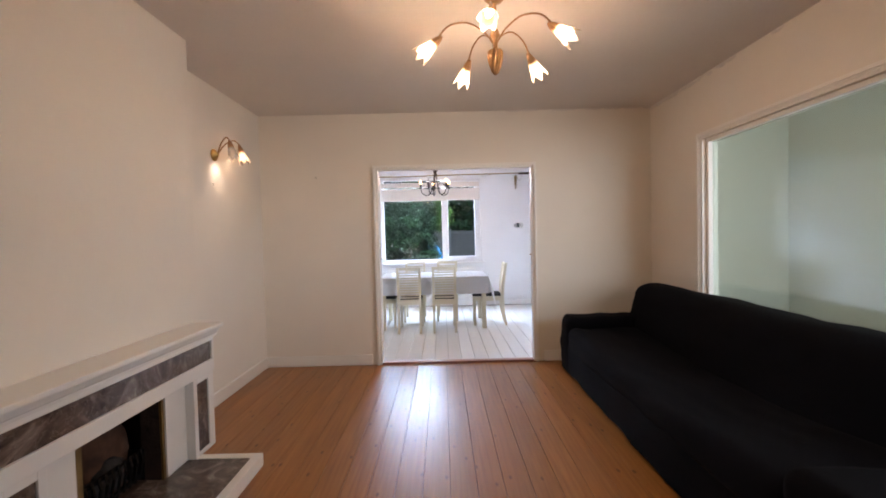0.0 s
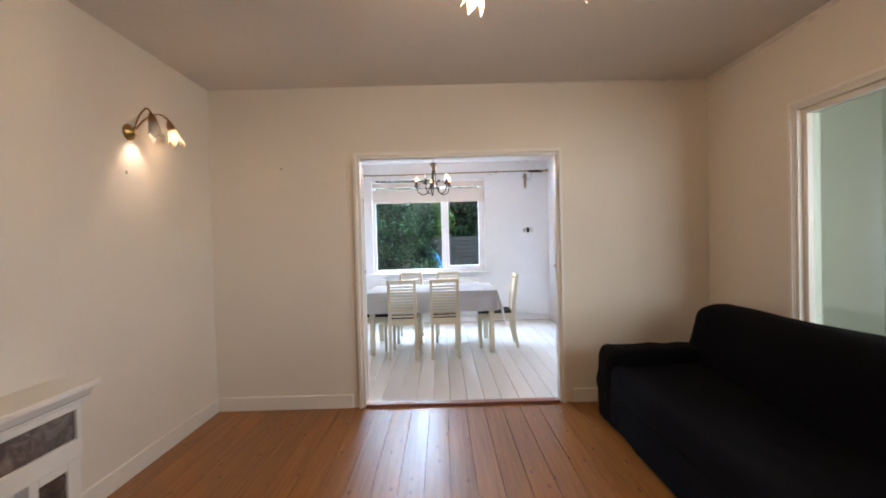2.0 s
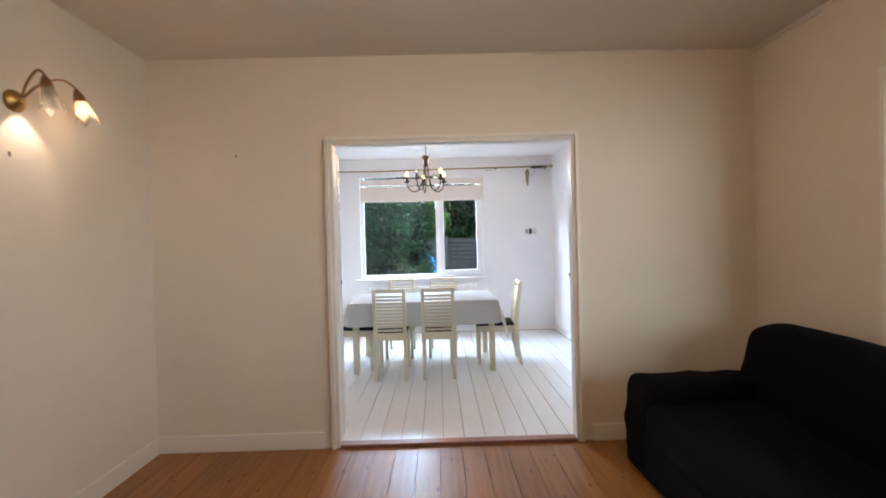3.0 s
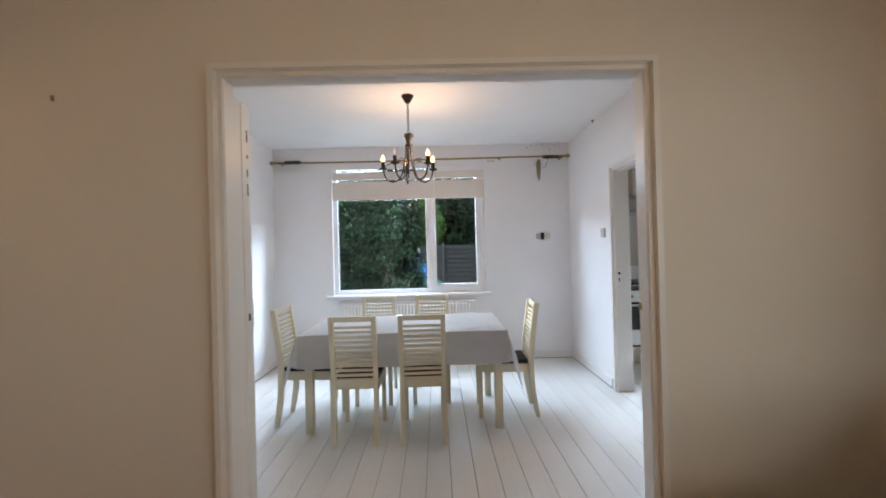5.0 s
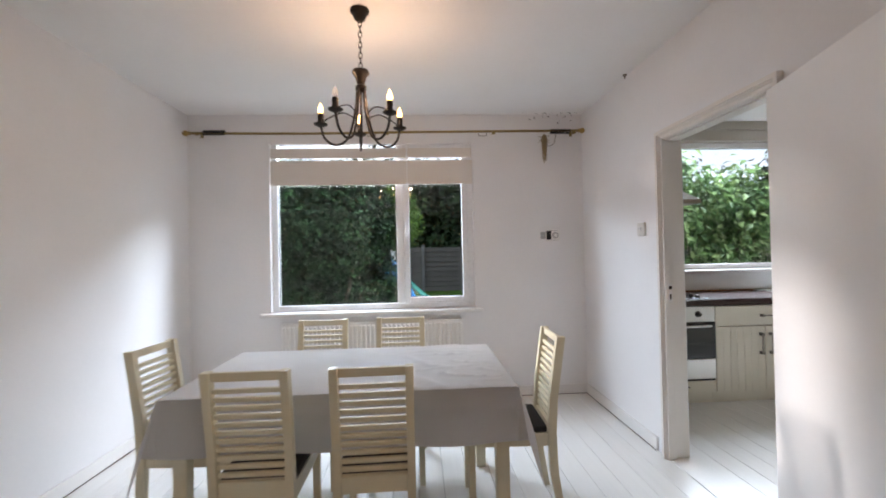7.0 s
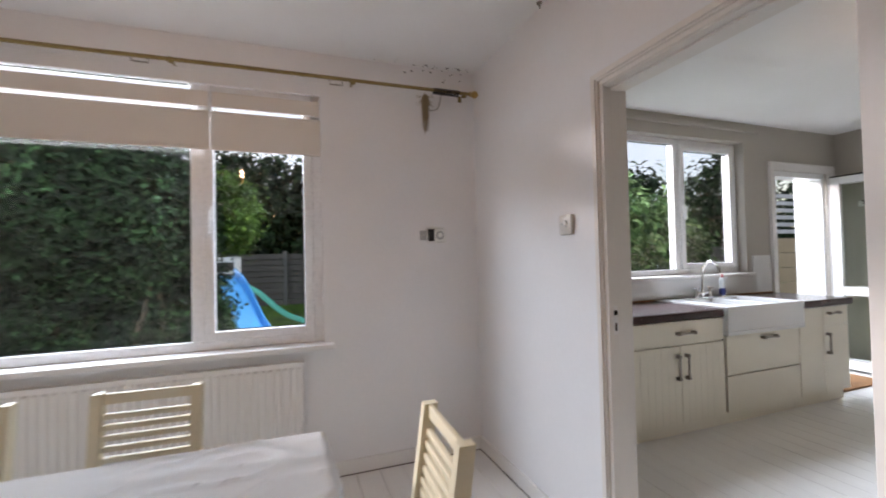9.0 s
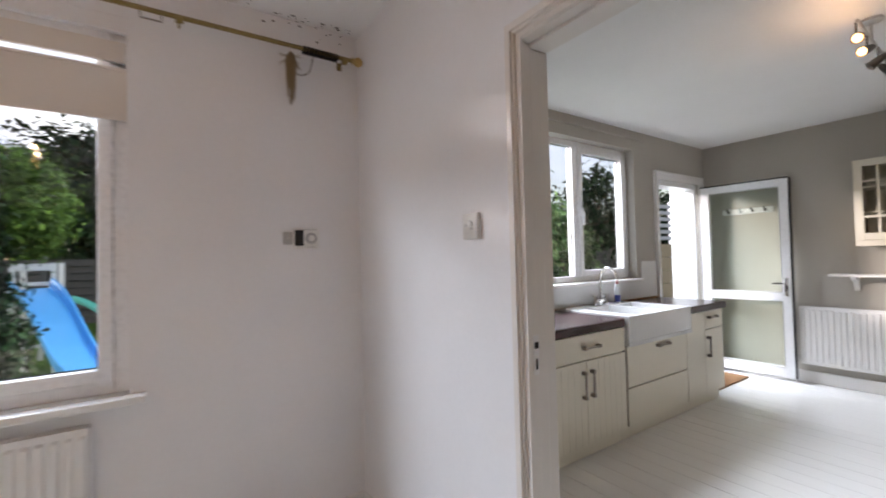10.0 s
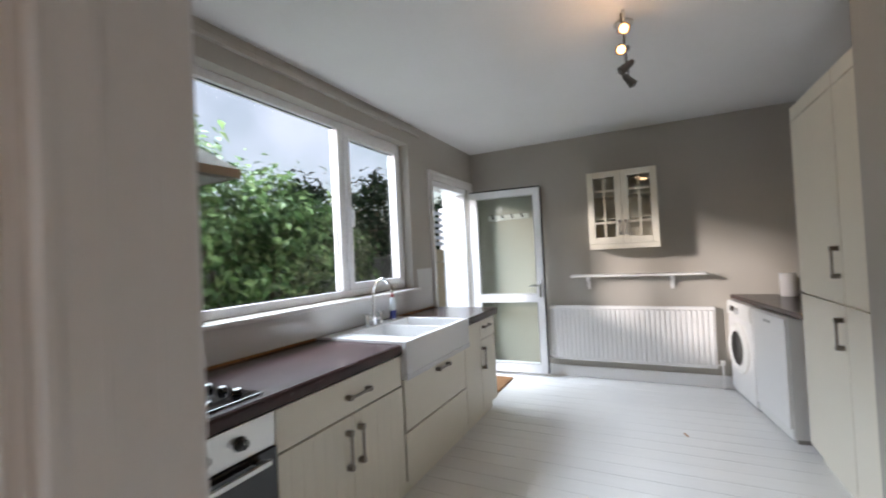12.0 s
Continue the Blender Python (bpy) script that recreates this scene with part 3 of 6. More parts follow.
def window(name, x0, x1, z0, z1, y, mull, material):
    """White frame in the garden wall with a fixed pane and an opening casement."""
    w = new(name)
    w.location = (0, y, 0)
    tagged(w, "white plastic framed double glazed window", "window", kind="structure")
    f = 0.055
    part("window_frame", boxes((x0, x0 + f, -0.03, 0.04, z0, z1), (x1 - f, x1, -0.03, 0.04, z0, z1), (x0 + f, x1 - f, -0.03, 0.04, z0, z0 + f), (x0 + f, x1 - f, -0.03, 0.04, z1 - f, z1),
                               (mull - 0.035, mull + 0.035, -0.03, 0.04, z0 + f, z1 - f), bevel=0.006), material, w)
    a, b = mull + 0.036, x1 - f - 0.001
    s = 0.052
    part("casement", boxes((a, a + s, -0.045, 0.03, z0 + f, z1 - f), (b - s, b, -0.045, 0.03, z0 + f, z1 - f), (a + s, b - s, -0.045, 0.03, z0 + f, z0 + f + s), (a + s, b - s, -0.045, 0.03, z1 - f - s, z1 - f), bevel=0.006), material, w)
    h = part("window_handle", boxes((a + 0.012, a + 0.04, -0.062, -0.045, (z0 + z1) / 2 - 0.05, (z0 + z1) / 2 + 0.03), (a + 0.016, a + 0.034, -0.085, -0.066, (z0 + z1) / 2 - 0.13, (z0 + z1) / 2 + 0.0), (a + 0.018, a + 0.032, -0.07, -0.06, (z0 + z1) / 2 - 0.02, (z0 + z1) / 2), bevel=0.004), material, w)
    for p0, p1, q in ((x0 + f, mull - 0.035, f), (a + s, b - s, f + s)):
        pane = part("pane", boxes((p0, p1, 0.004, 0.008, z0 + q, z1 - q)), M_GLASS, w)
        pane.visible_shadow = False
        part("gasket", boxes((p0, p1, -0.003, 0.003, z0 + q, z0 + q + 0.006), (p0, p1, -0.003, 0.003, z1 - q - 0.006, z1 - q), (p0, p0 + 0.006, -0.003, 0.003, z0 + q, z1 - q), (p1 - 0.006, p1, -0.003, 0.003, z0 + q, z1 - q)), M_BLACK, w)
    return w


window("window_1", DWIN[0], DWIN[1], DWIN[2], DWIN[3], 7.84, -0.025, M_UPVC)
window("window_2", KWIN[0], KWIN[1], KWIN[2], KWIN[3], 8.09, 4.02, M_UPVC)
# two unseen hall windows, added so that the hall gets light
window("added_window_3", UNSEEN_HALLWIN[0], UNSEEN_HALLWIN[1], UNSEEN_HALLWIN[2], UNSEEN_HALLWIN[3], LY0 - 0.1, 2.9, M_UPVC)
window("added_window_4", -2.4, 1.6, 0.5, 2.4, 0.0, -0.4, M_UPVC).matrix_world = pose(3.62, 0, 0, 0, 0, -90)
setting("trim_lintel", boxes((DWIN[0] + 0.001, DWIN[1] - 0.001, DY1, 7.79, 2.39, 2.459)), M_DINING, "white painted lintel over the window", "trim")
setting("sill_dining", boxes((-1.29, 0.73, DY1 - 0.07, 7.80, 0.805, 0.838), bevel=0.008), M_WHITE_TRIM, "white gloss painted window board", "sill")
setting("sill_kitchen", boxes((2.78, 4.91, KY1 - 0.045, 8.055, 1.10, 1.128), bevel=0.008), M_WHITE_TRIM, "white gloss painted window board", "sill")
# glazed screen to the hall
g = new("window_5")
tagged(g, "large green tinted fixed glass panel in a cream frame", "window", kind="structure")
part("window_frame", boxes((LX1 + 0.02, LX1 + 0.10, GLAZED[0], GLAZED[0] + 0.03, GLAZED[2], GLAZED[3]), (LX1 + 0.02, LX1 + 0.10, GLAZED[1] - 0.03, GLAZED[1], GLAZED[2], GLAZED[3]),
                           (LX1 + 0.02, LX1 + 0.10, GLAZED[0] + 0.03, GLAZED[1] - 0.03, GLAZED[2], GLAZED[2] + 0.03), (LX1 + 0.02, LX1 + 0.10, GLAZED[0] + 0.03, GLAZED[1] - 0.03, GLAZED[3] - 0.03, GLAZED[3]), bevel=0.004), M_TRIM, g)
pane = part("pane", boxes((LX1 + 0.055, LX1 + 0.061, GLAZED[0] + 0.03, GLAZED[1] - 0.03, GLAZED[2] + 0.03, GLAZED[3] - 0.03)), M_HALL_GLASS, g)
pane.visible_shadow = False

# open kitchen door, folded back against the dining room wall
kd = new("door_1")
kd.matrix_world = pose(1.685, 5.605, 0.01, 0, 0, 163.5)
tagged(kd, "flat white painted wooden door standing open", "door", kind="structure")
part("door_leaf", boxes((-0.04, 0.0, 0.0, 0.755, 0.0, 2.03), bevel=0.004), M_WHITE_TRIM, kd)
plate = part("handle_plate", boxes((0.0, 0.008, 0.692, 0.738, 0.915, 1.115), bevel=0.003), M_PEWTER, kd, "dull pewter handle plate")
part("keyhole", boxes((0.0085, 0.0095, 0.71, 0.72, 0.955, 0.975)), M_BLACK, plate)
bm = bmesh.new()
lathe(bm, ((0.010, 0.0), (0.010, 0.012), (0.018, 0.02), (0.019, 0.03), (0.012, 0.036)), (0.008, 0.715, 1.045), 16, Euler((0, radians(90), 0)).to_matrix())
part("door_handle", bm, M_PEWTER, kd, smooth=True)
# remains of the door fittings on the jambs of the opening
for x, ys in ((OPEN[1] - 0.025, -1),):
    j = new("jamb_fitting")
    j.location = (x, 4.26, 0)
    tagged(j, "small worn brass catch on the painted jamb", "trim", kind="structure")
    part("strike_plate", boxes((0, ys * 0.003, -0.006, 0.006, 1.10, 1.13), bevel=0.001), M_BRASS, j)
    part("roller", boxes((ys * 0.003, ys * 0.012, -0.003, 0.003, 1.108, 1.122), bevel=0.002), M_COPPER, j)
# folding door, its four narrow leaves stacked back against the dining room wall
fd = new("door_2")
fd.location = (-0.728, DY0 + 0.012, 0.012)
tagged(fd, "cream painted folding door folded open with chipped edges", "door", kind="structure")
for k in range(4):
    lf = part("door_leaf", boxes((-0.385, 0.0, 0.0, 0.0381, 0.0, 1.985), bevel=0.001), M_TRIM, fd, at=(-0.003 * (k % 2), 0.0385 * k, 0))
    if k == 3:
        for z, dz in ((1.83, 0.05), (1.68, 0.035), (1.60, 0.05), (1.76, 0.015)):
            part("paint_chip", boxes((0.0, 0.0012, 0.010, 0.019, z, z + dz)), M_FENCE, lf, "bare wood where paint has chipped")
part("bolt_plate", boxes((0.0, 0.002, 0.104, 0.122, 1.07, 1.10), bevel=0.0008), M_DARK_METAL, fd, "small dark flush bolt")
pull = part("door_handle", boxes((-0.03, -0.004, 0.1545, 0.160, 1.02, 1.16), bevel=0.002), M_PEWTER, fd, "dull pewter pull handle")
part("grip", boxes((-0.024, -0.008, 0.160, 0.176, 1.035, 1.145), bevel=0.006), M_PEWTER, pull)
# back door, standing open against the end wall
bd = new("door_3")
bd.matrix_world = pose(6.215, 7.93, 0.035, 0, 0, 180 + 4)
tagged(bd, "white plastic half glazed back door standing open", "door", kind="structure")
s, H, W = 0.085, 2.11, 0.83
part("door_frame", boxes((-0.03, 0.03, 0, s, 0, H), (-0.03, 0.03, W - s, W, 0, H), (-0.03, 0.03, s, W - s, 0, 0.11), (-0.03, 0.03, s, W - s, H - s, H), (-0.03, 0.03, s, W - s, 0.80, 0.90), bevel=0.006), M_UPVC, bd)
for z0, z1 in ((0.11, 0.80), (0.90, H - s)):
    pane = part("pane", boxes((-0.004, 0.004, s, W - s, z0, z1)), M_DOOR_GLASS, bd)
    pane.visible_shadow = False
    part("gasket", boxes((0.0305, 0.033, s - 0.006, s, z0, z1), (0.0305, 0.033, W - s, W - s + 0.006, z0, z1), (0.0305, 0.033, s, W - s, z0 - 0.006, z0), (0.0305, 0.033, s, W - s, z1, z1 + 0.006)), M_GREY_PLASTIC, bd)
part("edge_seal", boxes((-0.032, 0.032, W + 0.0005, W + 0.014, 0, H), (-0.032, 0.032, 0, W, H + 0.0005, H + 0.014)), M_BLACK, bd, "black rubber seal")
bm = bmesh.new()
for sx in (1, -1):
    tube(bm, [(sx * 0.03, W - 0.043, 0.99), (sx * 0.075, W - 0.043, 0.99), (sx * 0.08, W - 0.05, 0.99), (sx * 0.08, W - 0.16, 0.99)], 0.009, 8)
    box(bm, sx * 0.03, sx * 0.04, W - 0.058, W - 0.028, 0.86, 1.05)
part("door_handle", bm, M_CHROME, bd, "chrome lever handle", smooth=True)
setting("door_frame_back", boxes((BDOOR[0], BDOOR[0] + 0.05, KY1 + 0.01, OUT, 0, BDOOR[3]), (BDOOR[1] - 0.02, BDOOR[1], KY1 + 0.03, OUT, 0, BDOOR[3]), (BDOOR[0] + 0.05, BDOOR[1] - 0.02, KY1 + 0.01, OUT, BDOOR[3] - 0.06, BDOOR[3]),
                                 (BDOOR[0] + 0.05, BDOOR[1] - 0.02, KY1 + 0.0, OUT, -0.02, 0.03), bevel=0.005), M_UPVC, "white plastic back door frame", "trim")

# ground outside
setting("ground", boxes((-600, 600, -600, 600, -0.5, -0.05)), M_GRASS, "short green lawn", "ground")


# ---- living room ----
def fireplace():
    f = thing("fireplace", (-1.66, 1.80, 0), "white painted fire surround with dark brown marble panels", "fireplace")
    hw = 0.645                     # half the width of the surround
    def py(*rows, bevel=0.003):
        return boxes(*rows, bevel=bevel)
    part("mantel_shelf", py((-0.0, 0.20, -0.70, 0.70, 0.795, 0.82), bevel=0.006), M_WHITE_WOOD, f)
    part("mantel_moulding", extrude_profile(bmesh.new(), [(0.0, 0.745), (0.166, 0.745), (0.168, 0.760), (0.176, 0.768), (0.188, 0.794), (0.0, 0.794)], "y", -0.675, 0.675), M_WHITE_WOOD, f)
    part("frieze_frame", py((0, 0.16, -hw, hw, 0.722, 0.744), (0, 0.16, -hw, hw, 0.535, 0.608), (0, 0.16, -hw, -hw + 0.02, 0.608, 0.722), (0, 0.16, hw - 0.02, hw, 0.608, 0.722)), M_WHITE_WOOD, f)
    part("marble_panel", py((0, 0.15, -hw + 0.02, hw - 0.02, 0.608, 0.722)), M_MARBLE, f, "dark veined brown marble panel")
    for s in (-1, 1):
        a, b = sorted((s * 0.44, s * hw))
        u, v = sorted((s * 0.475, s * 0.59))
        part("pilaster", py((0, 0.15, a, u, 0.071, 0.535), (0, 0.15, v, b, 0.071, 0.535), (0, 0.15, u, v, 0.071, 0.095), (0, 0.15, u, v, 0.50, 0.535)), M_WHITE_WOOD, f)
        part("marble_panel", py((0, 0.142, u, v, 0.095, 0.50)), M_MARBLE, f, "dark veined brown marble panel")
        c, d = sorted((s * 0.27, s * 0.44))
        part("inner_slip", py((0, 0.10, c, d, 0.071, 0.535)), M_WHITE_WOOD, f)
        e, g = sorted((s * (0.232 if s < 0 else 0.25), s * 0.27))
        part("brass_trim", py((0.078, 0.092, e, g, 0.071, 0.534), bevel=0.002), M_DULL_BRASS, f, "dull brass strip")
        part("fire_lining", py((-0.02, 0.076, e, g, 0.071, 0.534), bevel=0.0), M_SOOT, f)
    part("firebox", boxes((-0.26, -0.24, -0.33, 0.33, 0.07, 0.52), (-0.24, 0.0, -0.33, -0.31, 0.07, 0.52), (-0.24, 0.0, 0.31, 0.33, 0.07, 0.52), (-0.24, 0.0, -0.31, 0.31, 0.06, 0.075), (-0.24, 0.0, -0.31, 0.31, 0.50, 0.52)), M_SOOT, f, "soot blackened fire opening")
    # grate with bars and coals
    gr = part("grate", boxes((-0.03, -0.012, -0.25, 0.25, 0.10, 0.115), (-0.03, -0.012, -0.25, 0.25, 0.225, 0.24), (-0.23, -0.01, -0.26, -0.245, 0.076, 0.24), (-0.23, -0.01, 0.245, 0.26, 0.076, 0.24)), M_BLACK, f, "black iron grate")
    bm = bmesh.new()
    for k in range(13):
        y = -0.23 + 0.46 * k / 12
        tube(bm, [(-0.02, y, 0.09), (-0.01, y, 0.15), (0.0, y, 0.20), (-0.012, y, 0.25)], 0.007, 6)
    part("grate_bars", bm, M_BLACK, gr)
    rnd = random.Random(4)
    for k in range(22):
        bm = bmesh.new()
        r = rnd.uniform(0.03, 0.06)
        bmesh.ops.create_icosphere(bm, subdivisions=2, radius=r)
        for v in bm.verts:
            v.co *= 1 + 0.35 * noise.noise(v.co * 20 + Vector((k * 3, 0, 0)))
        part("coal", bm, M_COAL, f, at=(rnd.uniform(-0.20, -0.06), rnd.uniform(-0.2, 0.2), 0.10 + r * 0.5 + rnd.uniform(0, 0.10)))
    bm = bmesh.new()
    bmesh.ops.create_uvsphere(bm, u_segments=28, v_segments=18, radius=0.2, matrix=Matrix.Translation((-0.15, 0.13, 0.25)) @ Matrix.Diagonal((0.45, 0.80, 1.02, 1)))
    for v in bm.verts:
        v.co += 0.012 * noise.noise_vector(v.co * 14)
    part("fireback", bm, M_FIREBACK, f, "rounded brown fireclay back", smooth=True)
    return f


fireplace()
h = thing("hearth", (-1.66, 1.80, 0), "low white edged hearth topped with brown marble", "hearth")
part("hearth_edge", boxes((0.0, 0.51, -0.50, -0.45, 0, 0.075), (0.0, 0.51, 0.45, 0.50, 0, 0.075), (0.46, 0.51, -0.45, 0.45, 0, 0.075), bevel=0.004), M_WHITE_WOOD, h)
part("marble_slab", boxes((0.0, 0.46, -0.45, 0.45, 0, 0.070)), M_MARBLE, h, "dark veined brown marble slab")


def sofa():
    """Long sofa under a loose stretch cover; built as rounded bodies."""
    s = thing("sofa", (1.07, 1.0, 0), "long sofa under a plain black stretch cover", "sofa")
    L, D = 2.93, 1.00
    def soft(x0, x1, y0, y1, z0, z1, r, sag=0.0, lean=0.0, seed=0):
        bm = bmesh.new()
        m = Matrix.LocRotScale(((x0 + x1) / 2, (y0 + y1) / 2, (z0 + z1) / 2), None, (x1 - x0, y1 - y0, z1 - z0))
        bmesh.ops.create_cube(bm, size=1, matrix=m)
        bmesh.ops.bevel(bm, geom=bm.edges[:], offset=r, segments=5, profile=0.5, affect="EDGES")
        bmesh.ops.subdivide_edges(bm, edges=[e for e in bm.edges if e.calc_length() > 0.25], cuts=14, use_grid_fill=True)
        bm.normal_update()
        for v in bm.verts:
            q = (v.co.z - z0) / (z1 - z0)
            v.co.x += lean * q
            u = (v.co.y - y0) / (y1 - y0)
            v.co.z -= sag * max(0.0, math.sin(math.pi * u)) * q
            v.co += 0.014 * noise.noise_vector(v.co * 3.1 + Vector((seed, 0, 0)))
            v.co += v.normal * 0.012 * noise.noise(Vector((v.co.x * 9 + v.co.y * 4, v.co.y * 5 - v.co.x * 3, v.co.z * 12 + seed)))
        return bm
    part("base", soft(0.0, D, 0.03, L - 0.03, 0.01, 0.33, 0.05, seed=1), M_SOFA, s, smooth=True)
    part("seat", soft(-0.01, 0.66, 0.24, L - 0.24, 0.24, 0.47, 0.08, sag=0.07, seed=2), M_SOFA, s, smooth=True)
    part("backrest", soft(0.55, 0.86, 0.10, L - 0.05, 0.25, 0.845, 0.13, sag=0.01, lean=0.15, seed=3), M_SOFA, s, smooth=True)
    for y in (0.0, L - 0.29):
        part("armrest", soft(0.0, 0.92, y, y + 0.29, 0.01, 0.548 if y else 0.525, 0.07, seed=4 + y), M_SOFA, s, smooth=True)
    return s


sofa()


def tulip_shade(bm, turn, at, size=1.0):
    """Flower-shaped glass: five pointed petals flaring from a collar."""
    seg, rings = 40, []
    for i in range(9):
        u = i / 8
        ring = []
        for k in range(seg):
            a = 2 * math.pi * k / seg
            petal = abs((a * 5 / (2 * math.pi)) % 1 * 2 - 1)
            r = (0.019 + 0.024 * u ** 0.7 + 0.006 * u ** 3 * petal) * size
            r *= 1 + 0.07 * u * (petal - 0.5)
            z = -(0.128 * u - 0.050 * u ** 4 * (1 - petal)) * size
            ring.append(bm.verts.new(Vector(at) + turn @ Vector((r * math.cos(a), r * math.sin(a), z))))
        rings.append(ring)
    for a, b in zip(rings, rings[1:]):
        for k in range(seg):
            bm.faces.new((a[k], a[(k + 1) % seg], b[(k + 1) % seg], b[k]))
    bmesh.ops.solidify(bm, geom=bm.faces[:], thickness=0.003)
    return bm


def bulb_lamp(name, where, power, color, radius=0.02):
    d = bpy.data.lights.new(name, "POINT")
    d.energy, d.color, d.shadow_soft_size = power, color, radius
    o = new(name, d)
    o.location = where
    return o


def ribbed(profile, at, turn, ribs, depth, twist=0.0):
    """Turned body with rounded upright ribs."""
    bm = bmesh.new()
    seg = ribs * 6
    rings = []
    for r, z in profile:
        ring = []
        for k in range(seg):
            a = 2 * math.pi * k / seg
            q = r * (1 - depth + depth * abs(math.sin(ribs * a / 2)) * 1.6)
            ring.append(bm.verts.new(Vector(at) + turn @ Vector((q * math.cos(a + twist * z), q * math.sin(a + twist * z), z))))
        rings.append(ring)
    for a, b in zip(rings, rings[1:]):
        for k in range(seg):
            bm.faces.new((a[k], a[(k + 1) % seg], b[(k + 1) % seg], b[k]))
    bm.faces.new(rings[0]), bm.faces.new(rings[-1][::-1])
    return bm


def tulip_light(parent, at, turn, on=True, power=1.0):
    """Brass cup, glass and bulb that point along the turned -z."""
    part("cup", ribbed(((0.006, 0.036), (0.010, 0.03), (0.019, 0.005), (0.024, -0.02), (0.023, -0.03), (0.012, -0.032)), at, turn, 9, 0.10), M_COPPER, parent, "ribbed copper coloured lamp cup", smooth=True)
    part("shade", tulip_shade(bmesh.new(), turn, Vector(at) + turn @ Vector((0, 0, -0.012))), M_SHADE if on else M_SHADE_OFF, parent, "frosted glass tulip shade", smooth=True)
    bm = bmesh.new()
    bmesh.ops.create_uvsphere(bm, u_segments=12, v_segments=8, radius=1, matrix=Matrix.Translation(Vector(at) + turn @ Vector((0, 0, -0.045))) @ turn.to_4x4() @ Matrix.Diagonal((0.015, 0.015, 0.025, 1)))
    part("bulb", bm, M_BULB if on else M_BULB_OFF, parent, smooth=True)
    if on:
        bulb_lamp("bulb_light", parent.matrix_world @ (Vector(at) + turn @ Vector((0, 0, -0.090))), power, (1.0, 0.72, 0.43), 0.045)


def tulip_chandelier():
    c = thing("ceiling_light", (0.25, 2.15, LZ), "antique brass five arm ceiling light with tulip shades", "ceiling light")
    part("ceiling_rose", lathe(bmesh.new(), ((0.055, 0.0), (0.055, -0.012), (0.04, -0.03), (0.012, -0.04))), M_COPPER, c, smooth=True)
    part("stem", lathe(bmesh.new(), ((0.011, -0.035), (0.011, -0.17), (0.024, -0.19), (0.028, -0.21), (0.014, -0.23), (0.014, -0.29))), M_COPPER, c, smooth=True)
    part("finial", ribbed(((0.012, -0.285), (0.034, -0.289), (0.039, -0.30), (0.040, -0.32), (0.036, -0.35), (0.028, -0.38), (0.018, -0.405), (0.007, -0.418)), (0, 0, 0), Matrix.Identity(3), 11, 0.16, 6.0), M_COPPER, c, "ribbed copper finial", smooth=True)
    for k in range(5):
        a = radians(-102 + 72 * k)
        d = Vector((math.cos(a), math.sin(a), 0))
        end = d * 0.315 + Vector((0, 0, -0.245))
        bm = bmesh.new()
        tube(bm, curve_pts([d * 0.01 + Vector((0, 0, -0.25)), d * 0.06 + Vector((0, 0, -0.19)), d * 0.15 + Vector((0, 0, -0.145)), d * 0.25 + Vector((0, 0, -0.165)), end + Vector((0, 0, 0.01))], 6), 0.0046, 8)
        part("arm", bm, M_COPPER, c, smooth=True)
        turn = Matrix.Rotation(a, 3, "Z") @ Matrix.Rotation(radians(-48), 3, "Y")
        tulip_light(c, end, turn, True, LAMP_LIVING)


tulip_chandelier()
w = thing("wall_light", (LX0, 3.33, 2.045), "antique brass wall light with two tulip shades", "wall light")
part("back_plate", lathe(bmesh.new(), ((0.05, 0.0), (0.05, 0.006), (0.042, 0.016), (0.02, 0.028), (0.012, 0.04)), turn=Euler((0, radians(90), 0)).to_matrix()), M_BRASS, w, smooth=True)
for dy, lit in ((0.02, False), (0.19, True)):
    bm = bmesh.new()
    end = Vector((0.13, dy, 0.085))
    tube(bm, curve_pts([(0.03, 0.0, 0.0), (0.06, dy * 0.3, 0.09), (0.10, dy * 0.7, 0.145), end + Vector((0, 0, 0.03))], 6), 0.005, 8)
    part("arm", bm, M_COPPER, w, smooth=True)
    tulip_light(w, end, Euler((radians(10 if lit else 0), radians(-12), 0)).to_matrix(), lit, LAMP_WALL)
sd = bpy.data.lights.new("wall_spot", "SPOT")
sd.energy, sd.color, sd.spot_size, sd.spot_blend, sd.shadow_soft_size = LAMP_WALL * 2.9, (1.0, 0.80, 0.56), radians(70), 0.55, 0.010
new("wall_spot", sd).matrix_world = look((LX0 + 0.09, 3.355, 2.075), (LX0 - 0.10, 3.355, 1.075))
for x, y, z in ((LX0, 3.30, 1.80), (-1.352, LY1, 1.965)):
    solid("picture_hook", boxes((-0.003, 0.004, -0.003, 0.003, -0.010, 0.010), bevel=0.001), M_PEWTER, "small dark metal picture hook in the wall", "hook", at=(x, y - (0.004 if y == LY1 else 0), z))
# loose plaster along the ceiling edge
rnd = random.Random(9)
bm = bmesh.new()
for k in range(26):
    y = LY1 - 0.02 - abs(rnd.gauss(0, 0.9))
    bmesh.ops.create_icosphere(bm, subdivisions=1, radius=1, matrix=Matrix.Translation((LX1 - 0.003, y, LZ - 0.012 - rnd.random() * 0.02)) @ Matrix.Diagonal((0.006, rnd.uniform(0.03, 0.12), rnd.uniform(0.008, 0.022), 1)))
for k in range(20):
    x = rnd.uniform(0.6, LX1)
    bmesh.ops.create_icosphere(bm, subdivisions=1, radius=1, matrix=Matrix.Translation((x, LY1 - 0.003, LZ - 0.006)) @ Matrix.Diagonal((rnd.uniform(0.03, 0.10), 0.005, rnd.uniform(0.006, 0.014), 1)))
setting("trim_plaster_edge", bm, M_LCEIL, "flaking plaster and filler along the ceiling edge", "trim")


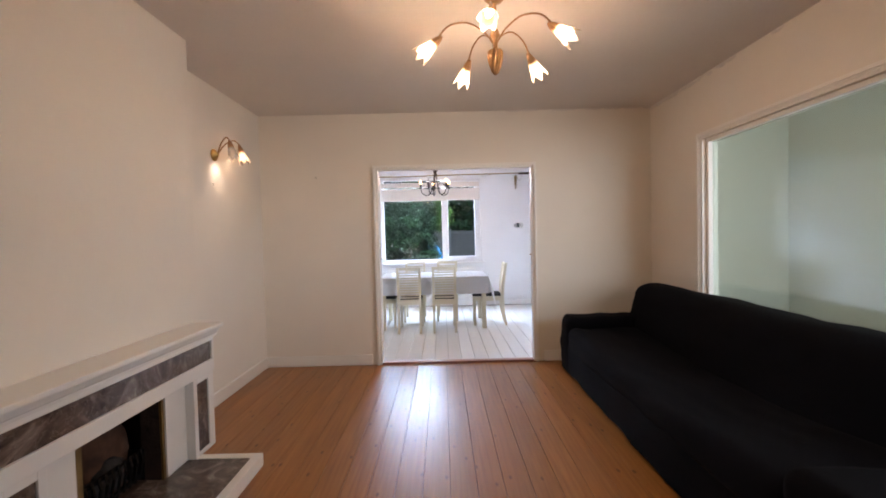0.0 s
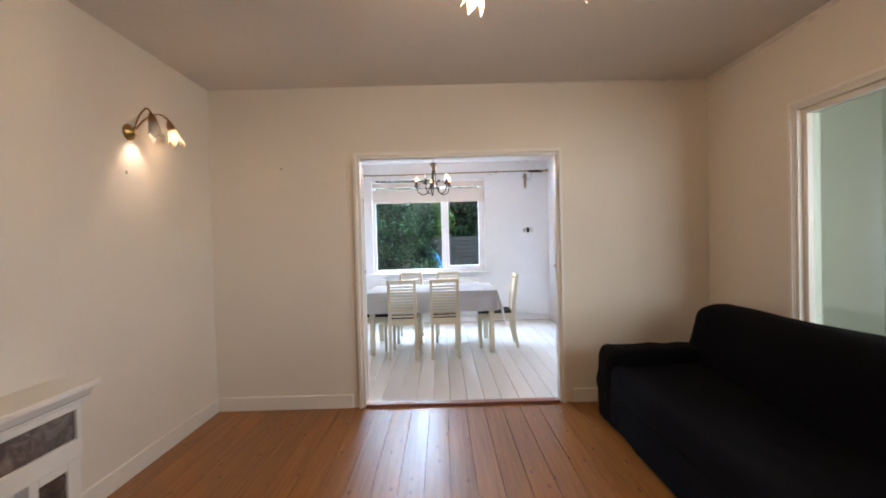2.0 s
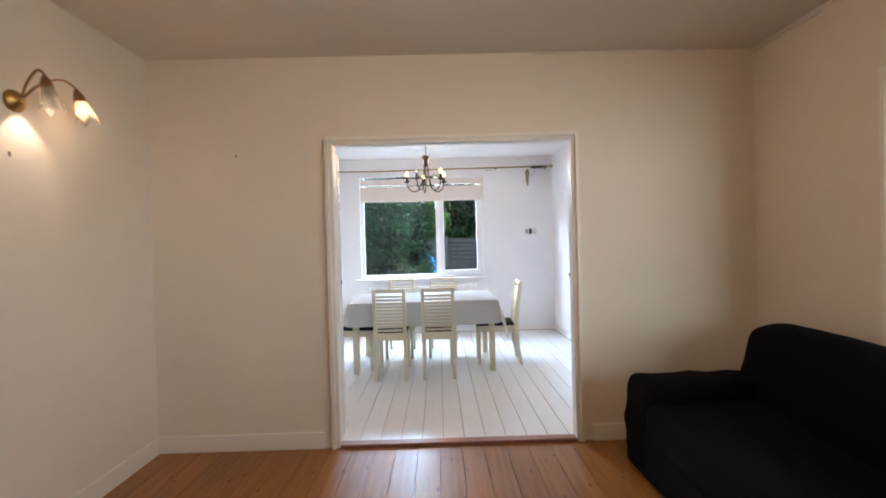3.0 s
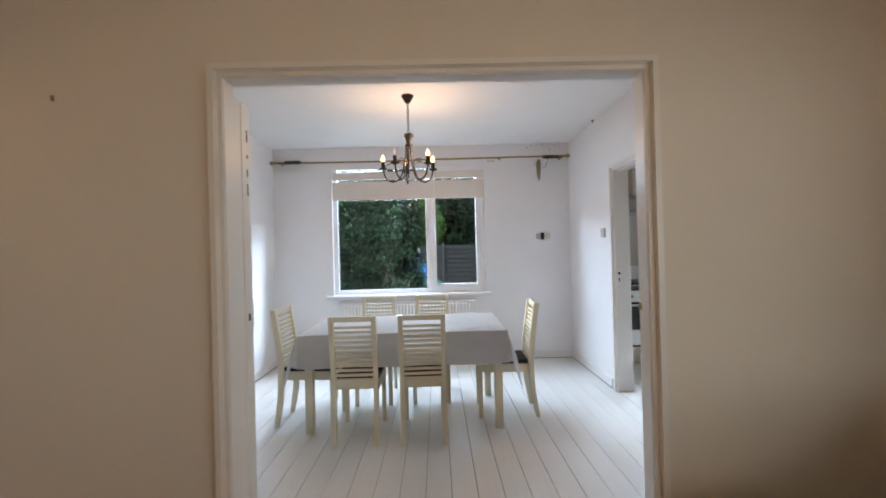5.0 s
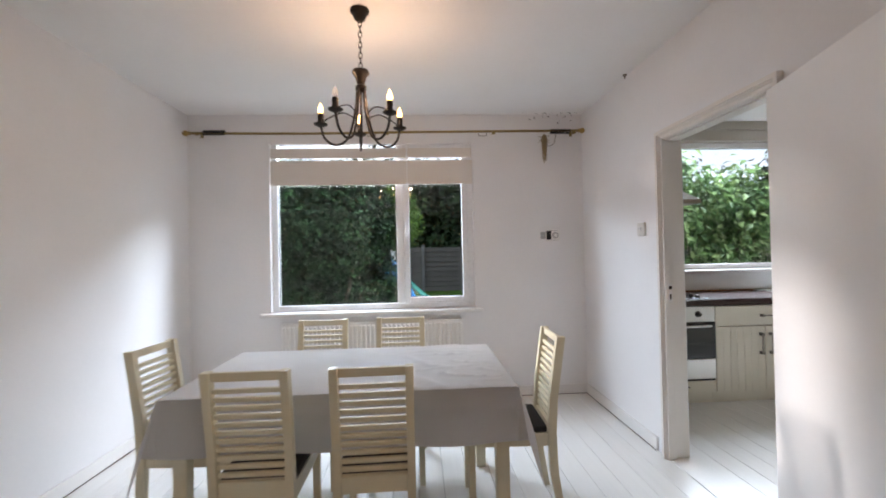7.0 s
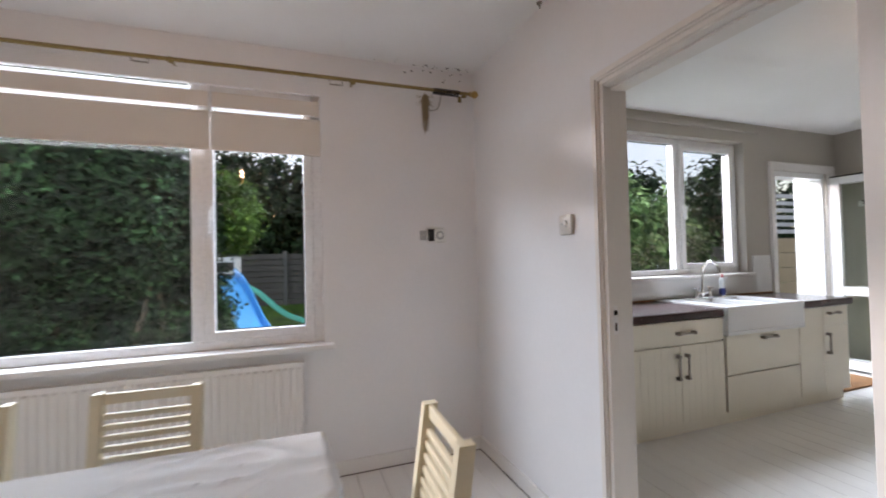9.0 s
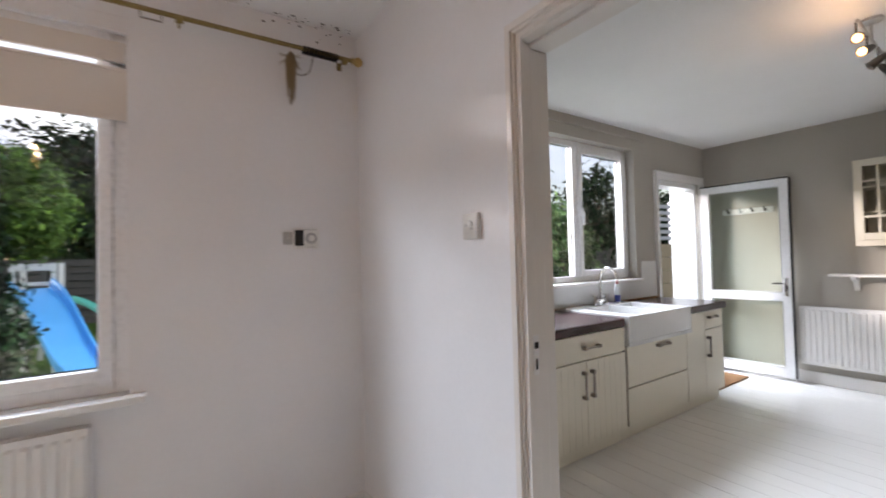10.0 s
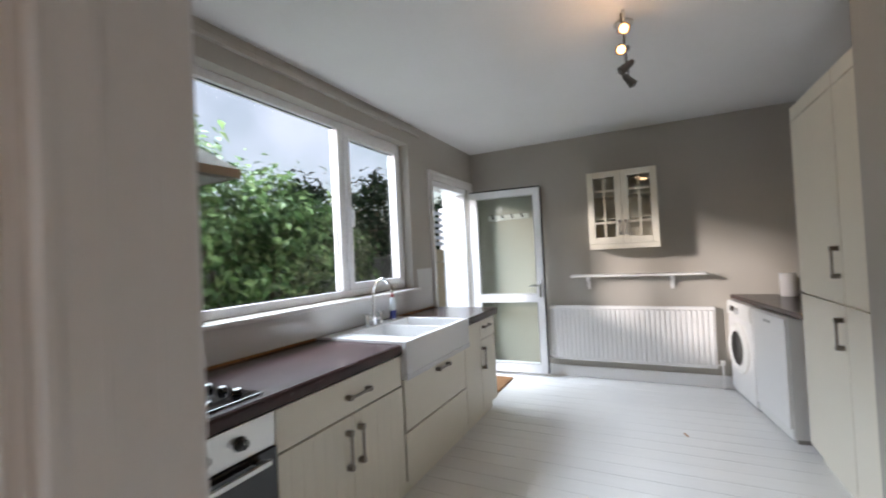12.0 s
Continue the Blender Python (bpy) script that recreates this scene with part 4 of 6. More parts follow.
# ---- dining room ----
TX0, TX1, TY0, TY1, TZ = -0.990, 0.583, 5.725, 6.595, 0.75
t = thing("dining_table", (0, 0, 0), "cream painted wooden dining table with square legs", "table")
part("tabletop", boxes((TX0 + 0.01, TX1 - 0.01, TY0 + 0.01, TY1 - 0.01, TZ - 0.028, TZ), bevel=0.004), M_CREAM_WOOD, t)
part("apron", boxes((TX0 + 0.08, TX1 - 0.08, TY0 + 0.07, TY0 + 0.09, TZ - 0.11, TZ - 0.028), (TX0 + 0.08, TX1 - 0.08, TY1 - 0.09, TY1 - 0.07, TZ - 0.11, TZ - 0.028),
                    (TX0 + 0.07, TX0 + 0.09, TY0 + 0.09, TY1 - 0.09, TZ - 0.11, TZ - 0.028), (TX1 - 0.09, TX1 - 0.07, TY0 + 0.09, TY1 - 0.09, TZ - 0.11, TZ - 0.028)), M_CREAM_WOOD, t)
for x in (TX0 + 0.07, TX1 - 0.07):
    for y in (TY0 + 0.07, TY1 - 0.07):
        part("leg", boxes((x - 0.03, x + 0.03, y - 0.03, y + 0.03, 0, TZ - 0.028), bevel=0.004), M_CREAM_WOOD, t)


def tablecloth():
    """Cloth over the table: flat top, falling sides with folds, corners that hang lower."""
    bm = bmesh.new()
    nx, ny, drop = 140, 96, 0.24
    w, d = TX1 - TX0, TY1 - TY0
    grid = []
    for i in range(nx + 1):
        row = []
        for j in range(ny + 1):
            u, v = -drop + (w + 2 * drop) * i / nx, -drop + (d + 2 * drop) * j / ny
            ox = max(0.0, -u, u - w)
            oy = max(0.0, -v, v - d)
            x, y = min(max(u, 0), w), min(max(v, 0), d)
            fall = (ox + oy) * 0.88 if ox and oy else ox + oy
            wave = fall / drop
            if ox and oy:
                # corner flap folds outwards along the diagonal
                k = 0.30 * fall
                x += math.copysign(k * (0.35 + 0.65 * ox / (ox + oy)), u) if u < 0 else k * (0.35 + 0.65 * ox / (ox + oy))
                y += (-1 if v < 0 else 1) * k * (0.35 + 0.65 * oy / (ox + oy))
            elif ox:
                x += (-1 if u < 0 else 1) * (0.012 + 0.018 * wave * (1 + math.sin(v * 15 + 1))) * min(1, wave * 3)
            elif oy:
                y += (-1 if v < 0 else 1) * (0.012 + 0.014 * wave * (1 + math.sin(u * 11))) * min(1, wave * 3)
            lift = 0.0025 + 0.0018 * noise.noise(Vector((u * 9, v * 9, 0))) + 0.009 * (1 - abs(noise.noise(Vector((u * 4 + 7 + v * 3, v * 9 - u * 2, 3))))) ** 9 * min(1.0, max(0.0, (u - w * 0.5) / (w * 0.25)))
            row.append(bm.verts.new((TX0 + x, TY0 + y, TZ + (lift if not fall else 0.002) - fall)))
        grid.append(row)
    for i in range(nx):
        for j in range(ny):
            bm.faces.new((grid[i][j], grid[i + 1][j], grid[i + 1][j + 1], grid[i][j + 1]))
    bmesh.ops.solidify(bm, geom=bm.faces[:], thickness=0.0012)
    return solid("tablecloth", bm, M_CLOTH, "plain white cotton tablecloth with creases draped over the table", "tablecloth", smooth=True)


tablecloth()


def dining_chair():
    """Ladder-back chair, its seat towards +y, the base at the middle of the seat on the floor."""
    c = thing("dining_chair", (0, 0, 0), "cream painted wooden dining chair with slatted back and black seat pad", "chair", "chairs round the table")
    hw, back, front, sz = 0.165, -0.215, 0.215, 0.43
    def stile(x):
        bm = bmesh.new()
        pts = [(back - 0.045, 0.0), (back - 0.008, 0.22), (back, sz), (back - 0.010, 0.60), (back - 0.055, 0.915)]
        for (y0, z0), (y1, z1) in zip(pts, pts[1:]):
            w0, w1 = (0.021 if z0 else 0.016), 0.021
            vs = [bm.verts.new(p) for p in ((x - 0.016, y0 - w0, z0), (x + 0.016, y0 - w0, z0), (x + 0.016, y0 + w0, z0), (x - 0.016, y0 + w0, z0),
                                            (x - 0.016, y1 - w1, z1), (x + 0.016, y1 - w1, z1), (x + 0.016, y1 + w1, z1), (x - 0.016, y1 + w1, z1))]
            for f in ((0, 3, 2, 1), (4, 5, 6, 7), (0, 1, 5, 4), (1, 2, 6, 5), (2, 3, 7, 6), (3, 0, 4, 7)):
                bm.faces.new([vs[k] for k in f])
        bmesh.ops.remove_doubles(bm, verts=bm.verts[:], dist=1e-4)
        return bm
    for x in (-hw + 0.016, hw - 0.016):
        part("back_post", stile(x), M_CREAM_WOOD, c)
        part("front_leg", boxes((x - 0.017, x + 0.017, front - 0.035, front, 0, sz - 0.0), bevel=0.003), M_CREAM_WOOD, c)
    part("seat_frame", boxes((-hw + 0.034, hw - 0.034, front - 0.03, front - 0.008, sz - 0.065, sz), (-hw + 0.033, hw - 0.033, back - 0.012, back + 0.012, sz - 0.035, sz + 0.035),
                             (-hw + 0.004, -hw + 0.028, back + 0.022, front - 0.036, sz - 0.065, sz), (hw - 0.028, hw - 0.004, back + 0.022, front - 0.036, sz - 0.065, sz)), M_CREAM_WOOD, c)
    part("seat_pad", boxes((-hw + 0.006, hw - 0.006, back + 0.024, front + 0.012, sz + 0.001, sz + 0.035), bevel=0.012), M_BLACK_FABRIC, c, "black fabric seat pad", smooth=True)
    def y_at(z):
        return back - 0.010 * min(1, (z - sz) / 0.17) - max(0, z - 0.60) / 0.315 * 0.045
    n = 12
    for k in range(n):
        z = 0.492 + k * 0.0345 if k < n - 1 else 0.895
        y = y_at(z)
        h = 0.0095 if k < n - 1 else 0.018
        part("top_rail" if k == n - 1 else "slat", boxes((-hw + 0.0325, hw - 0.0325, y - 0.008, y + 0.008, z - h, z + h), bevel=0.003), M_CREAM_WOOD, c)
    return c


chair = dining_chair()
chair.matrix_world = pose(-0.535, 5.80, 0)
for x, y, a in ((-0.055, 5.80, 1), (-0.52, 6.52, 180), (0.0, 6.53, 178), (0.597, 6.13, 88), (-0.965, 6.08, -94)):
    copy_thing(chair, pose(x, y, 0, 0, 0, a))


def candle_chandelier():
    c = thing("chandelier", (-0.143, 6.09, DZ), "dark bronze five arm chandelier with candle bulbs", "chandelier")
    part("ceiling_cup", lathe(bmesh.new(), ((0.05, 0.0), (0.05, -0.014), (0.036, -0.03), (0.03, -0.05), (0.012, -0.065))), M_DARK_METAL, c, smooth=True)
    for k in range(9):
        bm = bmesh.new()
        z = -0.075 - 0.028 * k
        pts = [(0.009 * math.cos(a) * (k % 2 == 0), 0.009 * math.cos(a) * (k % 2 == 1), z + 0.018 * math.sin(a)) for a in [2 * math.pi * i / 12 for i in range(13)]]
        tube(bm, pts, 0.0028, 5)
        part("chain_link", bm, M_DARK_METAL, c, smooth=True)
    part("hub", lathe(bmesh.new(), ((0.008, -0.31), (0.042, -0.325), (0.046, -0.34), (0.03, -0.36), (0.02, -0.40), (0.03, -0.41), (0.03, -0.425), (0.012, -0.44))), M_DARK_METAL, c, smooth=True)
    for k in range(5):
        a = radians(28 + 72 * k)
        d = Vector((math.cos(a), math.sin(a), 0))
        up = lambda r, z: d * r + Vector((0, 0, z))
        bm = bmesh.new()
        tube(bm, curve_pts([up(0.02, -0.42), up(0.035, -0.55), up(0.075, -0.68), up(0.14, -0.715), up(0.20, -0.68), up(0.223, -0.61)], 6), 0.0065, 8)
        part("arm", bm, M_DARK_METAL, c, smooth=True)
        bm = bmesh.new()
        tube(bm, curve_pts([up(0.03, -0.58), up(0.10, -0.545), up(0.18, -0.57), up(0.221, -0.60)], 6), 0.0035, 6)
        part("scroll", bm, M_DARK_METAL, c, smooth=True)
        part("candle_cup", lathe(bmesh.new(), ((0.012, -0.615), (0.036, -0.603), (0.036, -0.597), (0.016, -0.592), (0.016, -0.545), (0.012, -0.542)), up(0.223, 0.0)), M_DARK_METAL, c, smooth=True)
        on = k != 3
        part("bulb", lathe(bmesh.new(), ((0.008, -0.542), (0.0145, -0.530), (0.0145, -0.518), (0.008, -0.498), (0.002, -0.486)), up(0.223, 0.0), 12), M_CANDLE if on else M_BULB_OFF, c, smooth=True)
        if on:
            bulb_lamp("candle_light", c.matrix_world @ up(0.223, -0.43), LAMP_DINING, (1.0, 0.70, 0.45), 0.02)


candle_chandelier()


def radiator(name, m, width, height, material, ribs, label):
    """Panel radiator in its own frame: x along the wall, front towards -y."""
    r = thing(name, m, label, "radiator")
    bm = bmesh.new()
    z0, z1, step = 0.0, height, width / ribs
    prof = []
    for k in range(ribs):
        for u, y in ((0.0, -0.055), (0.16, -0.055), (0.26, -0.067), (0.74, -0.067), (0.84, -0.055)):
            prof.append((k * step + u * step, y))
    prof.append((width, -0.055))
    low, high = z0 + 0.035, z1 - 0.035
    rows = []
    for z, flat in ((z0, True), (low - 0.012, True), (low, False), (high, False), (high + 0.012, True), (z1, True)):
        rows.append([bm.verts.new((x, -0.055 if flat else y, z)) for x, y in prof])
    for a, b in zip(rows, rows[1:]):
        for k in range(len(prof) - 1):
            bm.faces.new((a[k], a[k + 1], b[k + 1], b[k]))
    part("front_panel", bm, material, r, smooth=True)
    part("body", boxes((0.0, width, -0.054, -0.005, 0.012, height - 0.004), (-0.004, 0.0, -0.06, -0.0, 0.01, height), (width, width + 0.004, -0.06, -0.0, 0.01, height), bevel=0.002), material, r)
    part("top_grille", boxes(*[(x0, x0 + 0.014, -0.052, -0.012, height - 0.003, height + 0.003) for x0 in np.arange(0.02, width - 0.03, 0.028).tolist()], (0, width, -0.056, -0.050, height - 0.004, height + 0.004), (0, width, -0.012, -0.004, height - 0.004, height + 0.004)), material, r)
    return r


dr = radiator("radiator", (-1.10, DY1, 0.14), 1.64, 0.60, M_RADIATOR, 41, "white ribbed panel radiator under the window")
part("bracket", boxes((0.1, 0.14, -0.006, 0.0, 0.05, 0.5), (1.5, 1.54, -0.006, 0.0, 0.05, 0.5)), M_RADIATOR, dr)

# roller blinds and their boxes
for x0, x1 in ((DWIN[0] + 0.002, 0.048), (0.052, DWIN[1] - 0.002)):
    b = thing("roller_blind", (0, 7.775, 0), "cream fabric roller blind pulled part way down", "blind", "roller blinds at the dining window")
    for e0, e1 in ((x0, x0 + 0.006), (x1 - 0.006, x1)):
        part("end_bracket", boxes((e0, e1, -0.012, 0.020, 2.235, 2.388), bevel=0.001), M_UPVC, b)
    part("roll", boxes((x0 + 0.007, x1 - 0.007, -0.004, 0.016, 2.262, 2.352), bevel=0.005), M_BLIND, b, "rolled cream blind fabric")
    part("fabric", extrude_profile(bmesh.new(), [(0.004, 2.03), (0.006, 2.03), (0.007, 2.15), (0.006, 2.236), (0.004, 2.236), (0.004, 2.15)], "x", x0 + 0.001, x1 - 0.001), M_BLIND, b)
    part("bottom_bar", boxes((x0 + 0.002, x1 - 0.002, 0.0, 0.012, 2.01, 2.032), bevel=0.004), M_BLIND, b)
    part("hem", boxes((x0 + 0.007, x1 - 0.007, -0.004, 0.003, 2.225, 2.237), bevel=0.001), M_BLIND, b)

# curtain pole
cp = thing("curtain_pole", (0, 7.67, 2.48), "old brass curtain pole with bunched dark rings", "curtain pole")
bm = bmesh.new()
tube(bm, curve_pts([(-1.86, 0, -0.012), (-0.8, 0, -0.018), (0.2, 0, -0.008), (1.66, 0, 0.0)], 8), 0.011, 10)
part("pole", bm, M_POLE, cp, smooth=True)
for x, s in ((-1.86, -1), (1.66, 1)):
    part("finial", lathe(bmesh.new(), ((0.012, 0.0), (0.02, 0.004), (0.012, 0.012), (0.024, 0.028), (0.026, 0.042), (0.016, 0.058), (0.004, 0.066)), (x, 0, -0.012 if s < 0 else 0), 14, Euler((0, radians(90 * s), 0)).to_matrix()), M_BRASS, cp, smooth=True)
for x0 in (-1.74, 1.40):
    for k in range(15):
        bm = bmesh.new()
        pts = [(x0 + 0.0125 * k + 0.003 * math.sin(a), 0.019 * math.cos(a), -0.008 + 0.019 * math.sin(a)) for a in [2 * math.pi * i / 12 for i in range(13)]]
        tube(bm, pts, 0.0045, 5)
        part("ring", bm, M_DARK_METAL, cp, smooth=True)
for x in (-1.80, -0.12, 0.86, 1.62):
    bm = bmesh.new()
    tube(bm, [(x, 0.09, -0.008), (x, 0.05, -0.008), (x, 0.012, -0.010), (x, 0.0, -0.012)], 0.005, 6)
    lathe(bm, ((0.016, 0.0), (0.018, 0.006), (0.016, 0.022), (0.011, 0.03)), (x - 0.014, 0, -0.015), 12, Euler((0, radians(90), 0)).to_matrix())
    if abs(x) > 1.0:
        box(bm, x - 0.012, x + 0.012, 0.082, 0.09, -0.03, 0.01)
    part("bracket", bm, M_POLE, cp, smooth=True)
for x in (-0.30, 0.72):
    bm = bmesh.new()
    tube(bm, [(x, 0, -0.02), (x, 0.0, -0.045), (x + 0.075, 0.0, -0.045), (x + 0.075, 0.0, -0.02)], 0.004, 6)
    part("glider", bm, M_PEWTER, cp)
# tassel and cord at the end of the pole
tk = thing("tie_back", (1.335, 7.67, 2.45), "frayed gold tassel hanging on a loose cord", "tassel")
rnd = random.Random(3)
bm = bmesh.new()
for k in range(46):
    a, l = rnd.uniform(0, 6.28), rnd.uniform(0.14, 0.27)
    r = rnd.uniform(0.004, 0.026)
    tube(bm, curve_pts([(0, 0, 0), (r * math.cos(a), r * math.sin(a), -0.05), (r * 0.7 * math.cos(a), r * math.sin(a), -l)], 3), 0.0018, 4)
for k in range(26):
    a = rnd.uniform(0, 6.28)
    tube(bm, [(0, 0, -0.03), (0.06 * math.cos(a), 0.02 * math.sin(a), -0.045 + rnd.uniform(-0.06, 0.03))], 0.0015, 4)
part("tassel", bm, paint("faded_gold_thread", (0.33, 0.24, 0.13), 0.8, 0.3), tk)
bm = bmesh.new()
tube(bm, curve_pts([(0.01, 0, -0.03), (0.03, 0, -0.11), (0.09, 0, -0.09), (0.115, 0, 0.0)], 8), 0.003, 6)
part("cord", bm, M_PEWTER, tk)

# thermostat, switch
th = thing("thermostat", (1.405, DY1, 1.505), "white wall thermostat with a dark screen and dial", "thermostat")
part("housing", boxes((-0.053, 0.082, -0.026, 0.0, -0.055, 0.055), bevel=0.008), M_PLASTIC, th, smooth=True)
part("screen", boxes((-0.048, -0.003, -0.0275, -0.026, -0.04, 0.042)), M_DARKGLASS, th, "black display screen")
dial = part("dial", lathe(bmesh.new(), ((0.03, 0.0), (0.03, 0.006), (0.024, 0.010)), (0.036, -0.026, 0.0), 20, Euler((radians(90), 0, 0)).to_matrix()), M_GREY_PLASTIC, th, "grey dial ring", smooth=True)
part("dial_cap", lathe(bmesh.new(), ((0.016, 0.0), (0.016, 0.005)), (0.036, -0.036, 0.0), 16, Euler((radians(90), 0, 0)).to_matrix()), M_PLASTIC, dial)
part("bars", boxes((-0.01, 0.065, -0.0268, -0.026, 0.043, 0.046), (0.012, 0.065, -0.0268, -0.026, -0.048, -0.045)), M_GREY_PLASTIC, th)
jb = thing("socket_box", (1.328, DY1, 1.505), "grey plastic wall box beside the thermostat", "wall box")
part("box_body", boxes((-0.023, 0.023, -0.02, 0.0, -0.033, 0.033), bevel=0.005), M_GREY_PLASTIC, jb)
part("screw", lathe(bmesh.new(), ((0.005, 0.0), (0.005, 0.002)), (0, -0.02, 0), 8, Euler((radians(90), 0, 0)).to_matrix()), M_STEEL, jb)
sw = thing("light_switch", (DX1, 6.715, 1.495), "yellowed white plastic dimmer light switch", "light switch")
part("plate", boxes((-0.020, 0.0, -0.043, 0.043, -0.047, 0.047), bevel=0.006), M_SWITCH, sw, smooth=True)
part("rocker", lathe(bmesh.new(), ((0.012, 0.0), (0.013, 0.004), (0.010, 0.008)), (-0.020, -0.006, 0.008), 14, Euler((0, radians(-90), 0)).to_matrix()), M_CERAMIC, sw)
for z in (-0.036, 0.036):
    part("screw", lathe(bmesh.new(), ((0.004, 0.0), (0.004, 0.0015)), (-0.020, 0, z), 8, Euler((0, radians(-90), 0)).to_matrix()), M_STEEL, sw)
part("bars", boxes((-0.0206, -0.020, 0.008, 0.026, 0.0, 0.010), (-0.0206, -0.020, -0.020, -0.002, -0.012, -0.006), (-0.0206, -0.020, 0.012, 0.024, -0.026, -0.024)), M_GREY_PLASTIC, sw, "grey unreadable print")
sp = new("strike_plate")
sp.location = (1.752, KDOOR[1] - 0.0485, 1.075)
tagged(sp, "worn metal strike plate in the door jamb", "trim", kind="structure")
part("plate", boxes((-0.012, 0.012, -0.002, 0.0, -0.06, 0.06)), M_WHITE_TRIM, sp)
part("slot", boxes((-0.009, 0.009, -0.003, -0.002, 0.02, 0.04), (-0.004, 0.005, -0.003, -0.002, -0.045, -0.012)), M_BLACK, sp)
# mould and peeling in the ceiling corner
rnd = random.Random(12)
bm = bmesh.new()
for k in range(22):
    x, y = DX1 - 0.04 - abs(rnd.gauss(0, 0.28)), DY1 - 0.015 - abs(rnd.gauss(0, 0.05))
    r = rnd.choice((0.003, 0.004, 0.006, 0.009))
    bmesh.ops.create_icosphere(bm, subdivisions=1, radius=1, matrix=Matrix.Translation((x, y, DZ)) @ Matrix.Diagonal((r * rnd.uniform(0.8, 2), r, 0.0015, 1)))
for k in range(12):
    x, z = DX1 - 0.04 - abs(rnd.gauss(0, 0.25)), DZ - abs(rnd.gauss(0, 0.05))
    r = rnd.choice((0.003, 0.004, 0.006))
    bmesh.ops.create_icosphere(bm, subdivisions=1, radius=1, matrix=Matrix.Translation((x, DY1, z)) @ Matrix.Diagonal((r * 1.6, 0.0015, r, 1)))
setting("mould_spots", bm, paint("mould_stain", (0.20, 0.175, 0.15), 0.9, 0.4), "dark mould spots in the ceiling corner", "stain")
solid("ceiling_hook", lathe(bmesh.new(), ((0.016, 0.0), (0.014, -0.008), (0.005, -0.016), (0.004, -0.03))), M_PEWTER, "small dark hook in the ceiling", "hook", at=(1.708, 6.87, DZ))


# ---- kitchen ----
FY = 7.35                              # fronts of the base units
WY = 7.315                             # front edge of the worktop


def bar_handle(name, parent, at, length, upright):
    """Square bridge handle on a front that looks towards -y."""
    bm = bmesh.new()
    h = length / 2
    if upright:
        box(bm, -0.006, 0.006, -0.034, -0.024, -h, h, bevel=0.002)
        for s in (-1, 1):
            box(bm, -0.011, 0.011, -0.036, 0.0, s * h - 0.012, s * h + 0.012, bevel=0.002)
    else:
        box(bm, -h, h, -0.034, -0.024, -0.006, 0.006, bevel=0.002)
        for s in (-1, 1):
            box(bm, s * h - 0.012, s * h + 0.012, -0.036, 0.0, -0.011, 0.011, bevel=0.002)
    return part(name, bm, M_PEWTER, parent, "dark pewter bridge handle", at=at)


def front(name, parent, x0, x1, z0, z1, grooves=True, y=0.0):
    """Cabinet front: frame, and a panel of tongue-and-groove boards set back a little."""
    bm = bmesh.new()
    g = 0.0025
    x0, x1, z0, z1 = x0 + g, x1 - g, z0 + g, z1 - g
    if not grooves:
        box(bm, x0, x1, y - 0.02, y, z0, z1, bevel=0.002)
        return part(name, bm, M_UNIT, parent)
    box(bm, x0, x1, y - 0.012, y, z0, z1)
    dd = part(name, bm, M_UNIT, parent)
    n = max(2, round((x1 - x0) / 0.062))
    w = (x1 - x0) / n
    me = finish(boxes((-w / 2 + 0.0006, w / 2 - 0.0006, y - 0.02, y - 0.0121, z0, z1), bevel=0.0012), "board", M_UNIT)
    for k in range(n):
        o = new("board", me)
        o.parent, o.location = dd, (x0 + (k + 0.5) * w, 0, 0)
    return dd


def carcass(x0, x1, label, z1=0.85, name="base_unit", depth=0.60):
    u = thing(name, (x0, FY, 0), label, "cabinet", "kitchen base units")
    part("body", boxes((0.0, x1 - x0, 0.012, depth, 0.10, z1)), M_UNIT, u)
    part("plinth", boxes((0.0, x1 - x0, 0.035, 0.055, 0.0, 0.10)), M_UNIT, u)
    return u


# narrow filler beside the doorway, oven unit
u = carcass(1.885, 2.098, "narrow cream base unit beside the oven")
front("door", u, 0.0, 0.213, 0.105, 0.846)
o = thing("oven", (2.10, FY, 0), "built-in stainless steel electric oven with black glass door", "oven")
part("body", boxes((0.0, 0.595, 0.0, 0.58, 0.10, 0.848)), M_STEEL, o)
part("control_panel", boxes((0.002, 0.593, -0.022, 0.0, 0.720, 0.846), bevel=0.003), M_STEEL, o, "brushed steel control panel")
for x in (0.16, 0.30, 0.44):
    k = part("knob", lathe(bmesh.new(), ((0.026, 0.0), (0.026, 0.006), (0.02, 0.01), (0.018, 0.028), (0.014, 0.03)), (x, -0.022, 0.783), 18, Euler((radians(90), 0, 0)).to_matrix()), M_BLACK, o, "black round control knob", smooth=True)
    part("pointer", boxes((x - 0.0015, x + 0.0015, -0.0535, -0.052, 0.783, 0.798)), M_PLASTIC, k)
d = part("oven_door", boxes((0.002, 0.593, -0.028, 0.0, 0.40, 0.715), bevel=0.003), M_DARKGLASS, o, "black glass oven door")
part("oven_handle", boxes((0.06, 0.535, -0.072, -0.056, 0.675, 0.693), (0.075, 0.095, -0.058, -0.028, 0.676, 0.692), (0.50, 0.52, -0.058, -0.028, 0.676, 0.692), bevel=0.003), M_STEEL, d, "steel bar handle")
part("lower_panel", boxes((0.002, 0.593, -0.026, 0.0, 0.225, 0.395), bevel=0.003), M_STEEL, o, "brushed steel lower panel")
part("gap", boxes((0.004, 0.591, -0.012, -0.001, 0.205, 0.223)), M_BLACK, o)
f = part("bottom_front", boxes((0.002, 0.593, -0.02, 0.0, 0.105, 0.203), bevel=0.002), M_UNIT, o, "cream drawer front below the oven")
